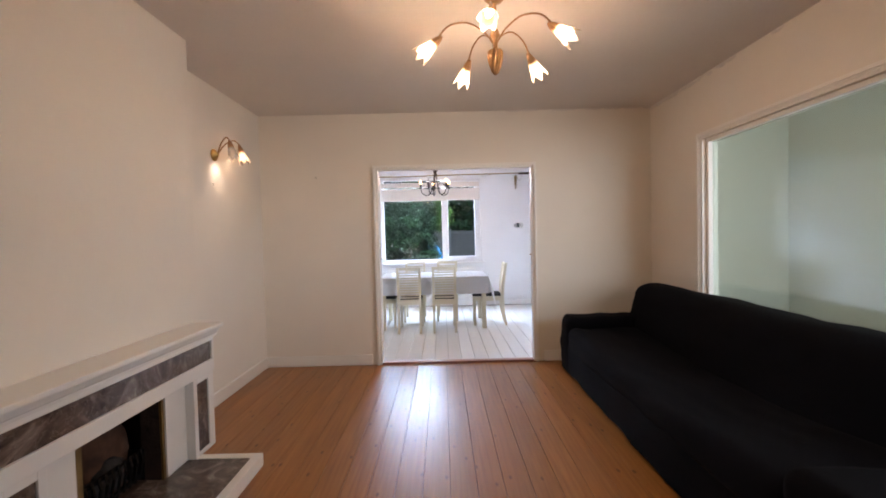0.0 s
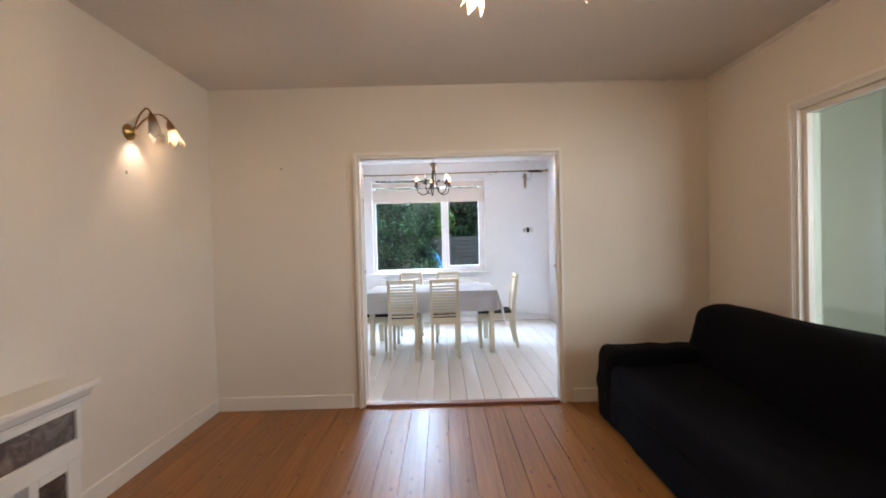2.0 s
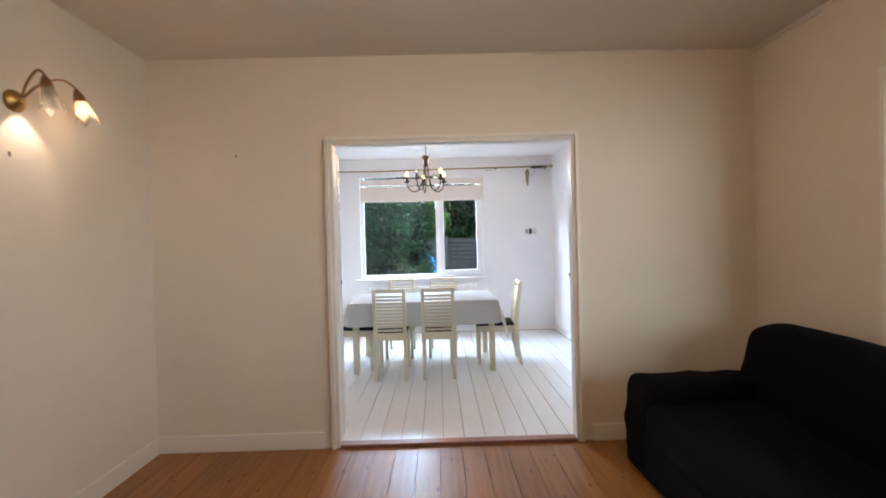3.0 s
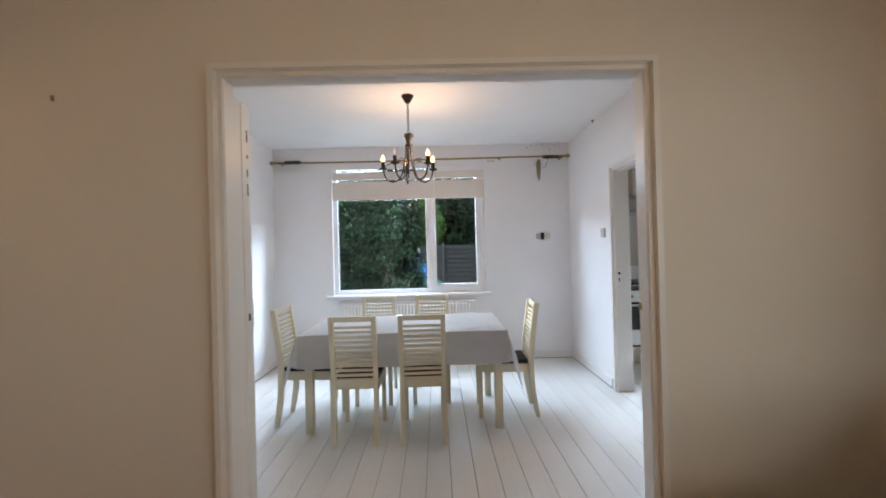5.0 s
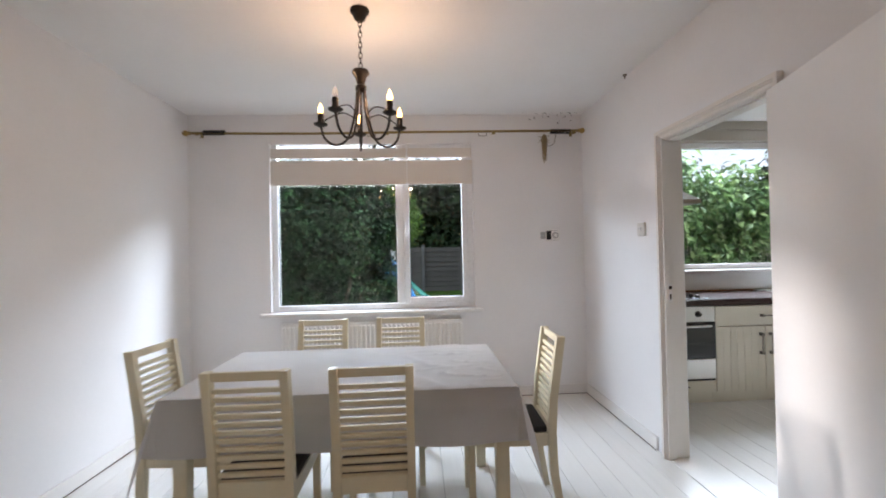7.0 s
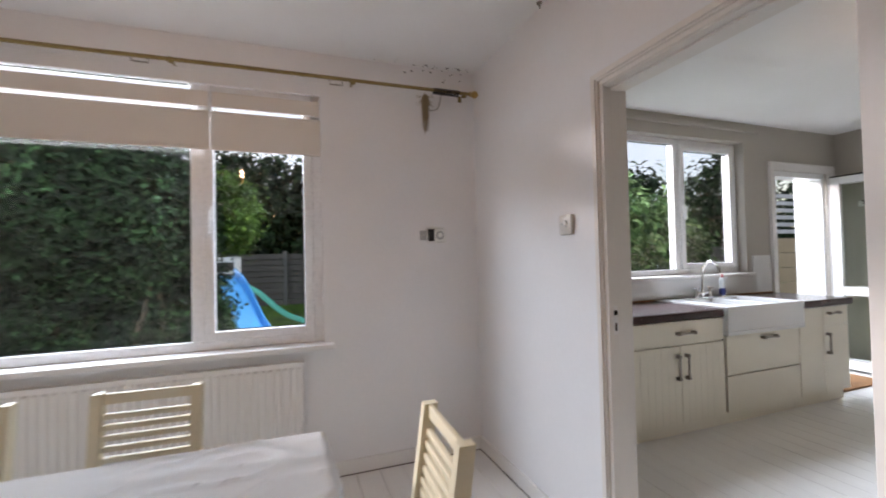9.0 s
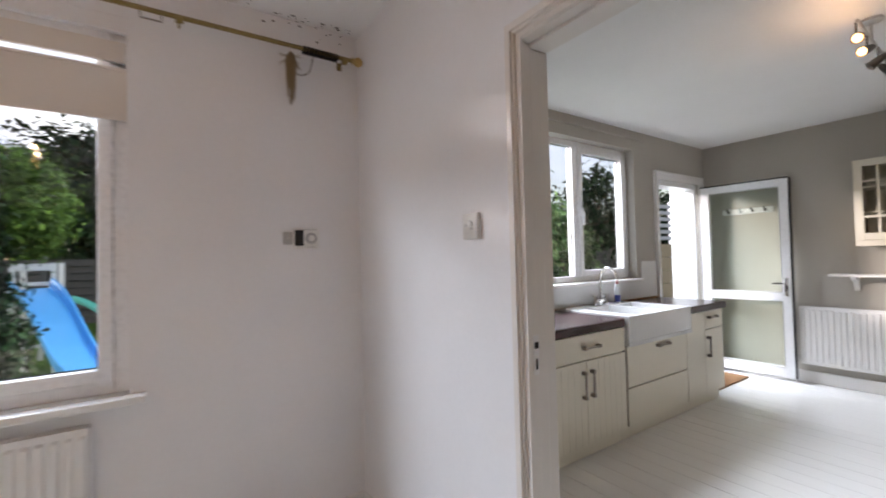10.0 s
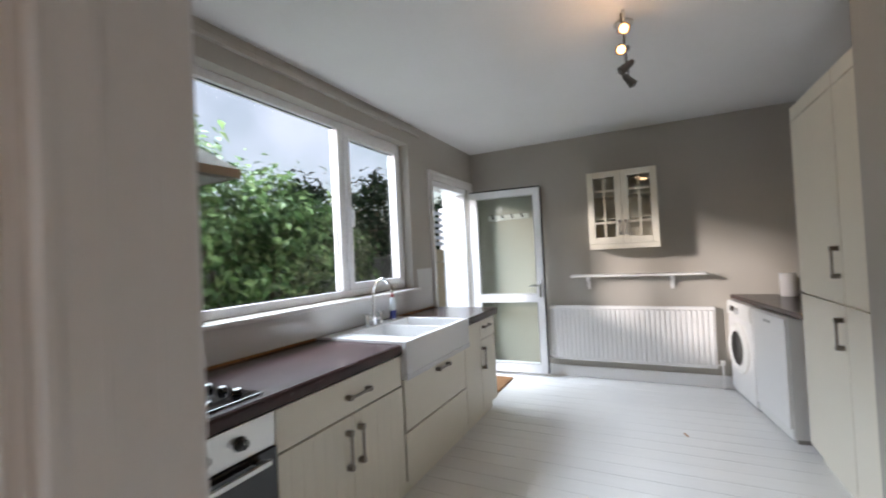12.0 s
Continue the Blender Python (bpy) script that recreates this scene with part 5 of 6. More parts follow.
part("drawer_handle", boxes((0.25, 0.345, -0.04, -0.02, 0.155, 0.165), bevel=0.002), M_PEWTER, f)
part("plinth", boxes((0.0, 0.595, 0.035, 0.055, 0.0, 0.10)), M_UNIT, o)

u = carcass(2.70, 3.598, "cream base unit with one drawer above two grooved doors")
dr1 = front("drawer", u, 0.0, 0.898, 0.672, 0.846, False)
bar_handle("handle", dr1, (0.49, -0.02, 0.758), 0.15, False)
for a, b, hx in ((0.0, 0.449, 0.405), (0.449, 0.898, 0.493)):
    dd = front("door", u, a, b, 0.105, 0.667)
    bar_handle("handle", dd, (hx, -0.02, 0.515), 0.16, True)
u = carcass(3.60, 4.498, "cream sink unit with two wide drawers", z1=0.70)
# black strips stand in for the shade in the gaps below and beside
part("shadow_gap", boxes((0.02, 0.898, -0.018, -0.001, 0.6932, 0.6988), (0.003, 0.017, 0.006, 0.0115, 0.105, 0.69)), M_BLACK, u, "black strip painted as the shade in the gap below the sink")
for z0, z1, hz in ((0.39, 0.695, 0.655), (0.105, 0.385, None)):
    dd = front("drawer", u, 0.02, 0.898, z0, z1, False)
    if hz:
        bar_handle("handle", dd, (0.50, -0.02, hz), 0.15, False)
# another black strip in place of shade, at the unit's left edge
part("side_gap_shade", boxes((0.0, 0.012, -0.004, -0.001, 0.105, 0.70)), M_BLACK, u)
u = carcass(4.50, 4.828, "cream base unit with a plain front")
front("panel", u, 0.0, 0.328, 0.105, 0.846, False)
u = carcass(4.83, 5.18, "narrow cream base unit with a drawer above one door")
dd = front("drawer", u, 0.0, 0.35, 0.685, 0.846, False)
bar_handle("handle", dd, (0.12, -0.02, 0.79), 0.13, False)
dd = front("door", u, 0.0, 0.35, 0.105, 0.68)
bar_handle("handle", dd, (0.035, -0.02, 0.53), 0.16, True)


def worktop(name, x0, x1, y0, y1, label):
    prof = [(y0 + 0.004, 0.852), (y1, 0.852), (y1, 0.91), (y0 + 0.012, 0.91), (y0 + 0.003, 0.905), (y0, 0.895), (y0, 0.858)]
    return solid(name, extrude_profile(bmesh.new(), prof, "x", x0, x1), M_WORKTOP, label, "worktop")


worktop("worktop", KX0, 3.588, WY, KY1, "dark walnut laminate worktop")
worktop("worktop", 4.502, 5.235, WY, KY1, "short dark walnut laminate worktop beside the sink")
for x0, x1 in ((KX0 + 0.02, 3.57), (4.5, 5.2)):
    solid("upstand", boxes((x0, x1, KY1 - 0.022, KY1 - 0.011, 0.911, 0.923), bevel=0.003), M_PINE, "thin worn wooden bead along the worktop", "trim")
setting("splashback", boxes((KX0 + 0.002, 5.21, KY1 - 0.010, KY1 - 0.001, 0.925, 1.098), (4.92, 5.21, KY1 - 0.010, KY1 - 0.001, 1.098, 1.30)), M_CERAMIC, "plain white tiled splashback", "splashback")

# ceramic double sink
s = thing("sink", (3.592, 7.285, 0.0), "white ceramic double bowl farmhouse sink", "sink")
W, D = 0.906, 0.655
bm = boxes((0, W, 0, D, 0.705, 0.735))
for r in ((0, W, 0, 0.035), (0, W, D - 0.13, D), (0, 0.16, 0.035, D - 0.13), (W - 0.035, W, 0.035, D - 0.13), (0.52, 0.55, 0.035, D - 0.13)):
    box(bm, r[0], r[1], r[2], r[3], 0.735, 0.925, bevel=0.007)
part("basin", bm, M_CERAMIC, s, smooth=True)
for x in (0.34, 0.71):
    part("waste", lathe(bmesh.new(), ((0.042, 0.736), (0.042, 0.739), (0.02, 0.738)), (x, 0.27, 0)), M_CHROME, s, "chrome waste outlet", smooth=True)
tp = thing("tap", (4.07, 7.86, 0.925), "chrome swan neck mixer tap with cross handles", "tap")
part("base", lathe(bmesh.new(), ((0.026, 0), (0.026, 0.012), (0.018, 0.02), (0.018, 0.05))), M_CHROME, tp, smooth=True)
bm = bmesh.new()
tube(bm, [(-0.085, 0, 0.045), (0.085, 0, 0.045)], 0.014, 12)
part("bridge", bm, M_CHROME, tp, smooth=True)
bm = bmesh.new()
tube(bm, curve_pts([(0, 0, 0.05), (0, 0, 0.18), (0, -0.01, 0.27), (0.0, -0.075, 0.335), (0.0, -0.15, 0.30), (0.0, -0.165, 0.235)], 8), 0.012, 12)
part("spout", bm, M_CHROME, tp, smooth=True)
for x in (-0.085, 0.085):
    v = part("valve", lathe(bmesh.new(), ((0.02, 0.0), (0.02, 0.05), (0.014, 0.065), (0.014, 0.085)), (x, 0, 0)), M_CHROME, tp, smooth=True)
    bm = bmesh.new()
    tube(bm, [(x - 0.035, 0, 0.09), (x + 0.035, 0, 0.09)], 0.008, 8)
    tube(bm, [(x, -0.035, 0.09), (x, 0.035, 0.09)], 0.008, 8)
    part("cross_handle", bm, M_CHROME, v, smooth=True)
bt = thing("soap_bottle", (4.33, 7.86, 0.925), "clear washing-up liquid bottle with blue label", "bottle")
bm = lathe(bmesh.new(), ((0.030, 0.0), (0.034, 0.01), (0.034, 0.07), (0.030, 0.10), (0.032, 0.13), (0.022, 0.165), (0.012, 0.18)))
for v in bm.verts:
    v.co.y *= 0.65
part("body", bm, paint("pale_bottle_plastic", (0.72, 0.76, 0.78), 0.25, 0.03), bt, smooth=True)
bm = lathe(bmesh.new(), ((0.0348, 0.012), (0.0348, 0.075)))
for v in bm.verts:
    v.co.y *= 0.66
part("label_wrap", bm, paint("dark_blue_label", (0.015, 0.03, 0.20), 0.35, 0.1), bt, "dark blue label", smooth=True)
part("cap", lathe(bmesh.new(), ((0.013, 0.178), (0.013, 0.195), (0.006, 0.20), (0.005, 0.215))), paint("red_cap_plastic", (0.55, 0.10, 0.10), 0.35, 0.1), bt, "red pull cap", smooth=True)

# hob and hood
hb = thing("hob", (2.12, 7.40, 0.910), "black glass hob with steel rimmed knobs", "hob")
part("glass", boxes((0.0, 0.56, -0.03, 0.46, 0.0, 0.008), bevel=0.003), M_DARKGLASS, hb)
for k in range(4):
    kn = part("knob", lathe(bmesh.new(), ((0.022, 0.008), (0.022, 0.014), (0.018, 0.018), (0.017, 0.027), (0.012, 0.029)), (0.50, 0.04 + 0.085 * k, 0), 18), M_BLACK, hb, "black hob knob", smooth=True)
    part("knob_cap", lathe(bmesh.new(), ((0.014, 0.0292), (0.012, 0.0305)), (0.50, 0.04 + 0.085 * k, 0), 14), M_STEEL, kn)
for x, y, r in ((0.14, 0.12, 0.075), (0.14, 0.33, 0.095), (0.34, 0.33, 0.075), (0.34, 0.12, 0.095)):
    part("hotplate", lathe(bmesh.new(), ((r, 0.0082), (r, 0.014), (r - 0.01, 0.017), (0.02, 0.017), (0.018, 0.0145))), M_BLACK, hb, at=(x, y, 0))
hd = thing("cooker_hood", (2.40, 7.72, 1.76), "dark metal canopy cooker hood on the wall", "cooker hood")
bm = bmesh.new()
vs = [bm.verts.new(p) for p in ((-0.30, -0.25, 0), (0.30, -0.25, 0), (0.30, 0.245, 0), (-0.30, 0.245, 0), (-0.30, -0.25, 0.035), (0.30, -0.25, 0.035), (0.30, 0.245, 0.035), (-0.30, 0.245, 0.035),
                                (-0.12, 0.0, 0.22), (0.12, 0.0, 0.22), (0.12, 0.245, 0.22), (-0.12, 0.245, 0.22))]
for q in ((0, 3, 2, 1), (0, 1, 5, 4), (1, 2, 6, 5), (2, 3, 7, 6), (3, 0, 4, 7), (4, 5, 9, 8), (5, 6, 10, 9), (6, 7, 11, 10), (7, 4, 8, 11), (8, 9, 10, 11)):
    bm.faces.new([vs[k] for k in q])
part("canopy", bm, M_PEWTER, hd)
part("flue", boxes((-0.115, 0.115, 0.005, 0.245, 0.221, 0.899)), M_PEWTER, hd)
part("filter", boxes((-0.26, 0.26, -0.21, 0.21, -0.006, -0.001)), M_GREY_PLASTIC, hd, "grey grease filter")

# batten over the window
setting("trim_batten", boxes((1.95, 5.05, KY1 - 0.03, KY1, 2.565, 2.605), bevel=0.006), M_KITCHEN, "painted batten over the kitchen window", "trim")

# end wall: radiator, glazed cabinet, shelf, hooks
TURN_E = lambda x, y, z: pose(x, y, z, 0, 0, -90)
r = radiator("radiator", TURN_E(KX1 - 0.03, 7.06, 0.20), 1.57, 0.59, M_RADIATOR, 34, "white ribbed panel radiator on the end wall")
part("bracket", boxes((0.2, 0.24, -0.006, 0.03, 0.05, 0.5), (1.3, 1.34, -0.006, 0.03, 0.05, 0.5)), M_RADIATOR, r)
for x in (-0.045, 1.615):
    bm = bmesh.new()
    tube(bm, [(x, -0.03, -0.20), (x, -0.03, 0.03)], 0.011, 10)
    tube(bm, [(x, -0.03, 0.035), (0.0 if x < 0 else 1.57, -0.03, 0.035)], 0.010, 8)
    lathe(bm, ((0.018, 0.03), (0.022, 0.04), (0.022, 0.075), (0.014, 0.08)), (x, -0.03, 0))
    part("valve", bm, M_RADIATOR, r, smooth=True)
c = thing("wall_cabinet", TURN_E(KX1, 6.56, 1.40), "cream wall cabinet with two glazed doors", "wall cabinet")
w, dp, hh = 0.64, 0.34, 0.78
part("body", boxes((0, 0.018, -dp, 0, 0.05, hh), (w - 0.018, w, -dp, 0, 0.05, hh), (0.018, w - 0.018, -dp, 0, 0.05, 0.068), (0.018, w - 0.018, -dp, 0, hh - 0.018, hh), (0.018, w - 0.018, -0.008, -0.002, 0.068, hh - 0.018)), M_UNIT, c)
part("shelf", boxes((0.019, w - 0.019, -dp + 0.03, -0.01, 0.30, 0.315), (0.019, w - 0.019, -dp + 0.03, -0.01, 0.53, 0.545)), M_UNIT, c)
part("light_rail", boxes((0.0, w, -dp - 0.018, -dp + 0.004, 0.0, 0.052), (0, 0.018, -dp + 0.004, 0, 0, 0.049), (w - 0.018, w, -dp + 0.004, 0, 0, 0.049), bevel=0.003), M_UNIT, c)
for a in (0.0, w / 2):
    b = a + w / 2
    f, z0, z1, y0, y1 = 0.062, 0.055, hh, -dp - 0.021, -dp - 0.001
    dd = part("door", boxes((a + 0.001, a + f, y0, y1, z0, z1), (b - f, b - 0.001, y0, y1, z0, z1), (a + f, b - f, y0, y1, z0, z0 + f), (a + f, b - f, y0, y1, z1 - f, z1), bevel=0.003), M_UNIT, c)
    m = (a + b) / 2
    for r0 in ((m - 0.009, m + 0.009, z0 + f, z1 - f), (a + f, m - 0.009, 0.255, 0.272), (m + 0.009, b - f, 0.255, 0.272), (a + f, m - 0.009, 0.575, 0.592), (m + 0.009, b - f, 0.575, 0.592)):
        part("glazing_bar", boxes((r0[0], r0[1], y0 + 0.002, y1 - 0.004, r0[2], r0[3])), M_UNIT, dd)
    pn = part("pane", boxes((a + f, b - f, y1 - 0.0035, y1 - 0.001, z0 + f, z1 - f)), M_CAB_GLASS, dd)
    pn.visible_shadow = False
    bar_handle("handle", dd, ((b - 0.028) if a == 0 else (a + 0.028), y0, 0.21), 0.12, True)
sh = thing("wall_shelf", TURN_E(KX1, 6.80, 1.10), "white painted wooden shelf on two brackets", "shelf")
part("board", boxes((0.0, 1.25, -0.20, 0.0, 0.012, 0.034), bevel=0.003), M_WHITE_TRIM, sh)
for x in (0.17, 0.97):
    bm = bmesh.new()
    prof = [(-0.15, 0.011), (0.0, 0.011), (0.0, -0.13), (-0.02, -0.13), (-0.03, -0.09), (-0.06, -0.045), (-0.13, -0.018)]
    extrude_profile(bm, prof, "x", x - 0.018, x + 0.018)
    part("bracket", bm, M_WHITE_TRIM, sh)
hk = thing("coat_hooks", TURN_E(KX1, 7.77, 1.84), "white wooden rail with four dark coat hooks", "coat hooks")
part("rail", boxes((0.0, 0.50, -0.016, 0.0, -0.03, 0.03), bevel=0.003), M_WHITE_TRIM, hk)
for k in range(4):
    bm = bmesh.new()
    x = 0.07 + 0.12 * k
    lathe(bm, ((0.014, 0), (0.014, 0.004)), (x, -0.016, 0.0), 10, Euler((radians(90), 0, 0)).to_matrix())
    tube(bm, curve_pts([(x, -0.018, 0.0), (x, -0.05, -0.01), (x, -0.06, 0.02)], 5), 0.006, 6)
    bmesh.ops.create_icosphere(bm, subdivisions=2, radius=0.013, matrix=Matrix.Translation((x, -0.06, 0.024)))
    part("hook", bm, M_DARK_METAL, hk, smooth=True)

# tall cupboards and the appliances under the second worktop
TY = 5.14
def tall_unit(x0, x1, hx):
    u = thing("tall_cupboard", pose(x1, TY, 0, 0, 0, 180), "tall cream kitchen cupboard with upper and lower door", "cabinet", "tall kitchen cupboards")
    w = x1 - x0
    part("body", boxes((0, w, 0.0, 0.59, 0.10, 2.25)), M_UNIT, u)
    part("plinth", boxes((0, w, 0.04, 0.06, 0.0, 0.10)), M_UNIT, u)
    part("top_panel", boxes((0, w, -0.02, 0.0, 2.165, 2.25), bevel=0.003), M_UNIT, u)
    lo = front("door", u, 0, w, 0.105, 1.062, False)
    up = front("door", u, 0, w, 1.07, 2.16, False)
    bar_handle("handle", lo, (hx, -0.02, 0.915), 0.14, True)
    bar_handle("handle", up, (hx, -0.02, 1.279), 0.14, True)


tall_unit(4.292, 4.97, 0.638)
tall_unit(3.61, 4.288, 0.60)
bm = bmesh.new()
low = [bm.verts.new((x, y, 0.872)) for x, y in ((4.975, 4.51), (KX1 - 0.005, 4.51), (KX1 - 0.005, 5.345), (4.975, 5.135))]
top = [bm.verts.new((v.co.x, v.co.y, 0.91)) for v in low]
for q in range(4):
    bm.faces.new((low[q], low[(q + 1) % 4], top[(q + 1) % 4], top[q]))
bm.faces.new(low[::-1]), bm.faces.new(top)
bmesh.ops.bevel(bm, geom=bm.edges[:], offset=0.006, segments=2, profile=0.6, affect="EDGES")
solid("worktop", bm, M_WORKTOP, "dark walnut laminate worktop over the appliances", "worktop")


def appliance(name, x0, x1, label, porthole):
    a = thing(name, pose(x1, 5.175 + 0.165 * (x1 - 5.17) / 0.986, 0, 0, 0, 188), label, "appliance")
    w = x1 - x0
    part("body", boxes((0, w, 0.0, 0.55, 0.03, 0.862), bevel=0.006), M_RADIATOR, a)
    part("plinth", boxes((0.01, w - 0.01, 0.02, 0.5, 0.0, 0.03)), M_GREY_PLASTIC, a)
    if porthole:
        rim = part("door_rim", lathe(bmesh.new(), ((0.225, 0.0), (0.22, 0.025), (0.185, 0.04), (0.155, 0.03), (0.15, 0.0)), (w / 2, 0.0, 0.46), 32, Euler((radians(90), 0, 0)).to_matrix()), M_PLASTIC, a, "round white porthole door", smooth=True)
        part("door_glass", lathe(bmesh.new(), ((0.148, 0.032), (0.11, 0.02), (0.03, 0.008)), (w / 2, -0.0, 0.46), 24, Euler((radians(90), 0, 0)).to_matrix()), M_DARKGLASS, rim, "dark porthole glass", smooth=True)
        part("control_panel", boxes((0.01, w - 0.01, -0.012, 0.0, 0.73, 0.85), bevel=0.004), M_PLASTIC, a)
        part("display", boxes((0.10, 0.22, -0.0135, -0.012, 0.77, 0.82)), M_BLACK, a)
        part("dial", lathe(bmesh.new(), ((0.03, 0), (0.028, 0.02), (0.02, 0.022)), (w * 0.5, -0.012, 0.79), 18, Euler((radians(90), 0, 0)).to_matrix()), M_GREY_PLASTIC, a, smooth=True)
        part("drawer", boxes((w - 0.2, w - 0.03, -0.016, -0.012, 0.75, 0.83), bevel=0.002), M_PLASTIC, a)
    else:
        part("door", boxes((0.004, w - 0.004, -0.02, -0.001, 0.10, 0.855), bevel=0.006), M_RADIATOR, a)
        part("kick_panel", boxes((0.006, w - 0.006, -0.006, -0.001, 0.03, 0.094), bevel=0.002), M_PLASTIC, a)
        part("grip", boxes((w * 0.4, w * 0.6, -0.023, -0.020, 0.79, 0.81), bevel=0.001), M_GREY_PLASTIC, a)


appliance("washing_machine", 5.765, 6.355, "white front loading washing machine under the worktop", True)
appliance("fridge", 5.17, 5.755, "plain white under-counter fridge", False)
kr = thing("kitchen_roll", (6.2, 4.94, 0.91), "white paper kitchen roll standing on the worktop", "kitchen roll")
part("roll", lathe(bmesh.new(), ((0.058, 0.0), (0.06, 0.003), (0.06, 0.20), (0.058, 0.203), (0.02, 0.203), (0.02, 0.19)), (0, 0, 0), 28), M_CLOTH, kr, smooth=True)
part("core", lathe(bmesh.new(), ((0.0185, 0.0), (0.0185, 0.204)), (0, 0, 0), 14), M_BLIND, kr)
solid("door_mat", boxes((5.32, 6.08, 7.46, 7.90, 0.0, 0.016), bevel=0.005), M_MAT, "brown coir door mat by the back door", "door mat")

solid("floor_chip", boxes((-0.035, 0.03, -0.008, 0.008, 0.0, 0.002), bevel=0.0008), M_PINE, "small chip of bare wood on the painted floor", "chip", at=pose(5.107, 5.845, 0.0, 0, 0, 20))

# spotlight bar
sb = thing("spotlight_bar", (4.09, 6.075, KZ - 0.0), "dark steel ceiling bar with four small spotlights, two lit", "ceiling light")
part("ceiling_plate", lathe(bmesh.new(), ((0.05, 0.0), (0.05, -0.015), (0.03, -0.022))), M_STEEL, sb, smooth=True)
bm = bmesh.new()
tube(bm, [(0, 0, -0.02), (0, 0, -0.12)], 0.006, 8)
tube(bm, [(-0.36, -0.01, -0.12), (0.36, 0.01, -0.12)], 0.008, 8)
part("bar", bm, M_STEEL, sb, smooth=True)
for x, way, lit in ((-0.34, (-0.85, -0.25, -0.35), True), (-0.12, (-0.8, 0.35, -0.35), True), (0.12, (-0.2, 0.75, -0.6), False), (0.34, (0.15, -0.6, -0.75), False)):
    tr = Vector(way).to_track_quat("-Z", "Y").to_matrix()
    at = Vector((x, 0, -0.20))
    bm = lathe(bmesh.new(), ((0.012, 0.045), (0.018, 0.03), (0.025, -0.02), (0.028, -0.045), (0.0245, -0.046), (0.021, -0.03)), at, 18, tr)
    tube(bm, [(x, 0, -0.12), (x, 0, -0.175)], 0.005, 6)
    hdp = part("spot_head", bm, M_GUNMETAL, sb, "dark steel spotlight head", smooth=True)
    bm = bmesh.new()
    bmesh.ops.create_uvsphere(bm, u_segments=14, v_segments=8, radius=0.0205, matrix=Matrix.Translation(at + tr @ Vector((0, 0, -0.038))))
    part("bulb", bm, M_SPOT if lit else M_BULB_OFF, hdp, smooth=True)
    if lit:
        bulb_lamp("spot_light", sb.matrix_world @ (at + tr @ Vector((0, 0, -0.09))), LAMP_KITCHEN, (1.0, 0.70, 0.42), 0.03)


# ---- garden ----
def leaf_cloud(name, blobs, count, size, material, seed, aspect=0.42, clump=0.22):
    """Many folded leaves gathered in clumps inside ellipsoids (x, y, z, rx, ry, rz)."""
    rng = np.random.default_rng(seed)
    vol = np.array([b[3] * b[4] * b[5] for b in blobs])
    nc = max(40, count // 36)
    which = rng.choice(len(blobs), nc, p=vol / vol.sum())
    b = np.array(blobs, float)[which]
    d = rng.normal(size=(nc, 3))
    d /= np.linalg.norm(d, axis=1, keepdims=True)
    rad = rng.uniform(0.45, 1.0, (nc, 1)) ** 0.5
    centre = b[:, :3] + d * rad * b[:, 3:]
    pick = rng.integers(0, nc, count)
    off = rng.normal(size=(count, 3)) * clump * rng.uniform(0.4, 1.0, (count, 1))
    pos = centre[pick] + off
    out = d[pick] * 0.7 + off / clump * 0.5 + np.array([0, -0.15, 0.35]) + rng.normal(size=(count, 3)) * 0.5
    out /= np.linalg.norm(out, axis=1, keepdims=True)
    along = np.cross(out, rng.normal(size=(count, 3)))
    along /= np.linalg.norm(along, axis=1, keepdims=True)
    side = np.cross(out, along)
    s = size * rng.uniform(0.6, 1.25, (count, 1))
    w = s * aspect
    pts = np.stack([pos - along * s * 0.5, pos - along * s * 0.08 + side * w * 0.5 + out * w * 0.18, pos + along * s * 0.5 - out * s * 0.12, pos - along * s * 0.08 - side * w * 0.5 + out * w * 0.18, pos - along * s * 0.05], 1)
    keep = pos[:, 2] > 0.02
    pts = pts[keep]
    n = len(pts)
    base = np.arange(n)[:, None] * 5
    tri = np.concatenate([base + np.array([[0, 4, 1]]), base + np.array([[1, 4, 2]]), base + np.array([[2, 4, 3]]), base + np.array([[3, 4, 0]])], 1).reshape(-1, 3)
    me = bpy.data.meshes.new(name)
    me.from_pydata(pts.reshape(-1, 3).tolist(), [], tri.tolist())
    me.materials.append(material)
    return me


def woody(name, base, blobs, count, size, material, seed, label, category, aspect=0.42, clump=0.22, stem=0.05, stems=6):
    t = thing(name, base, label, category)
    rnd = random.Random(seed)
    for k in range(stems):
        b = blobs[k % len(blobs)]
        bm = bmesh.new()
        root = Vector((rnd.uniform(-0.5, 0.5) * b[3] + b[0], b[1] + rnd.uniform(-0.3, 0.3) * b[4], -0.08))
        tip = Vector((b[0] + rnd.uniform(-0.6, 0.6) * b[3], b[1] + rnd.uniform(-0.5, 0.5) * b[4], b[2] + 0.5 * b[5]))
        mid = (root + tip) / 2 + Vector((rnd.uniform(-0.2, 0.2), rnd.uniform(-0.15, 0.15), 0))
        tube(bm, curve_pts([root, mid, tip], 6), stem, 7, stem * 0.3)
        for q in range(3):
            s = root.lerp(tip, rnd.uniform(0.35, 0.8))
            e = s + Vector((rnd.uniform(-0.5, 0.5) * b[3], rnd.uniform(-0.6, 0.2) * b[4], rnd.uniform(0.1, 0.5) * b[5]))
            tube(bm, curve_pts([s, (s + e) / 2 + Vector((0, 0, 0.08)), e], 4), stem * 0.45, 5, stem * 0.12)
        part("trunk" if k == 0 else "limb", bm, M_BARK, t, smooth=True)
    ob = new("crown", leaf_cloud("crown", blobs, count, size, material, seed, aspect, clump))
    ob.parent = t
    return t


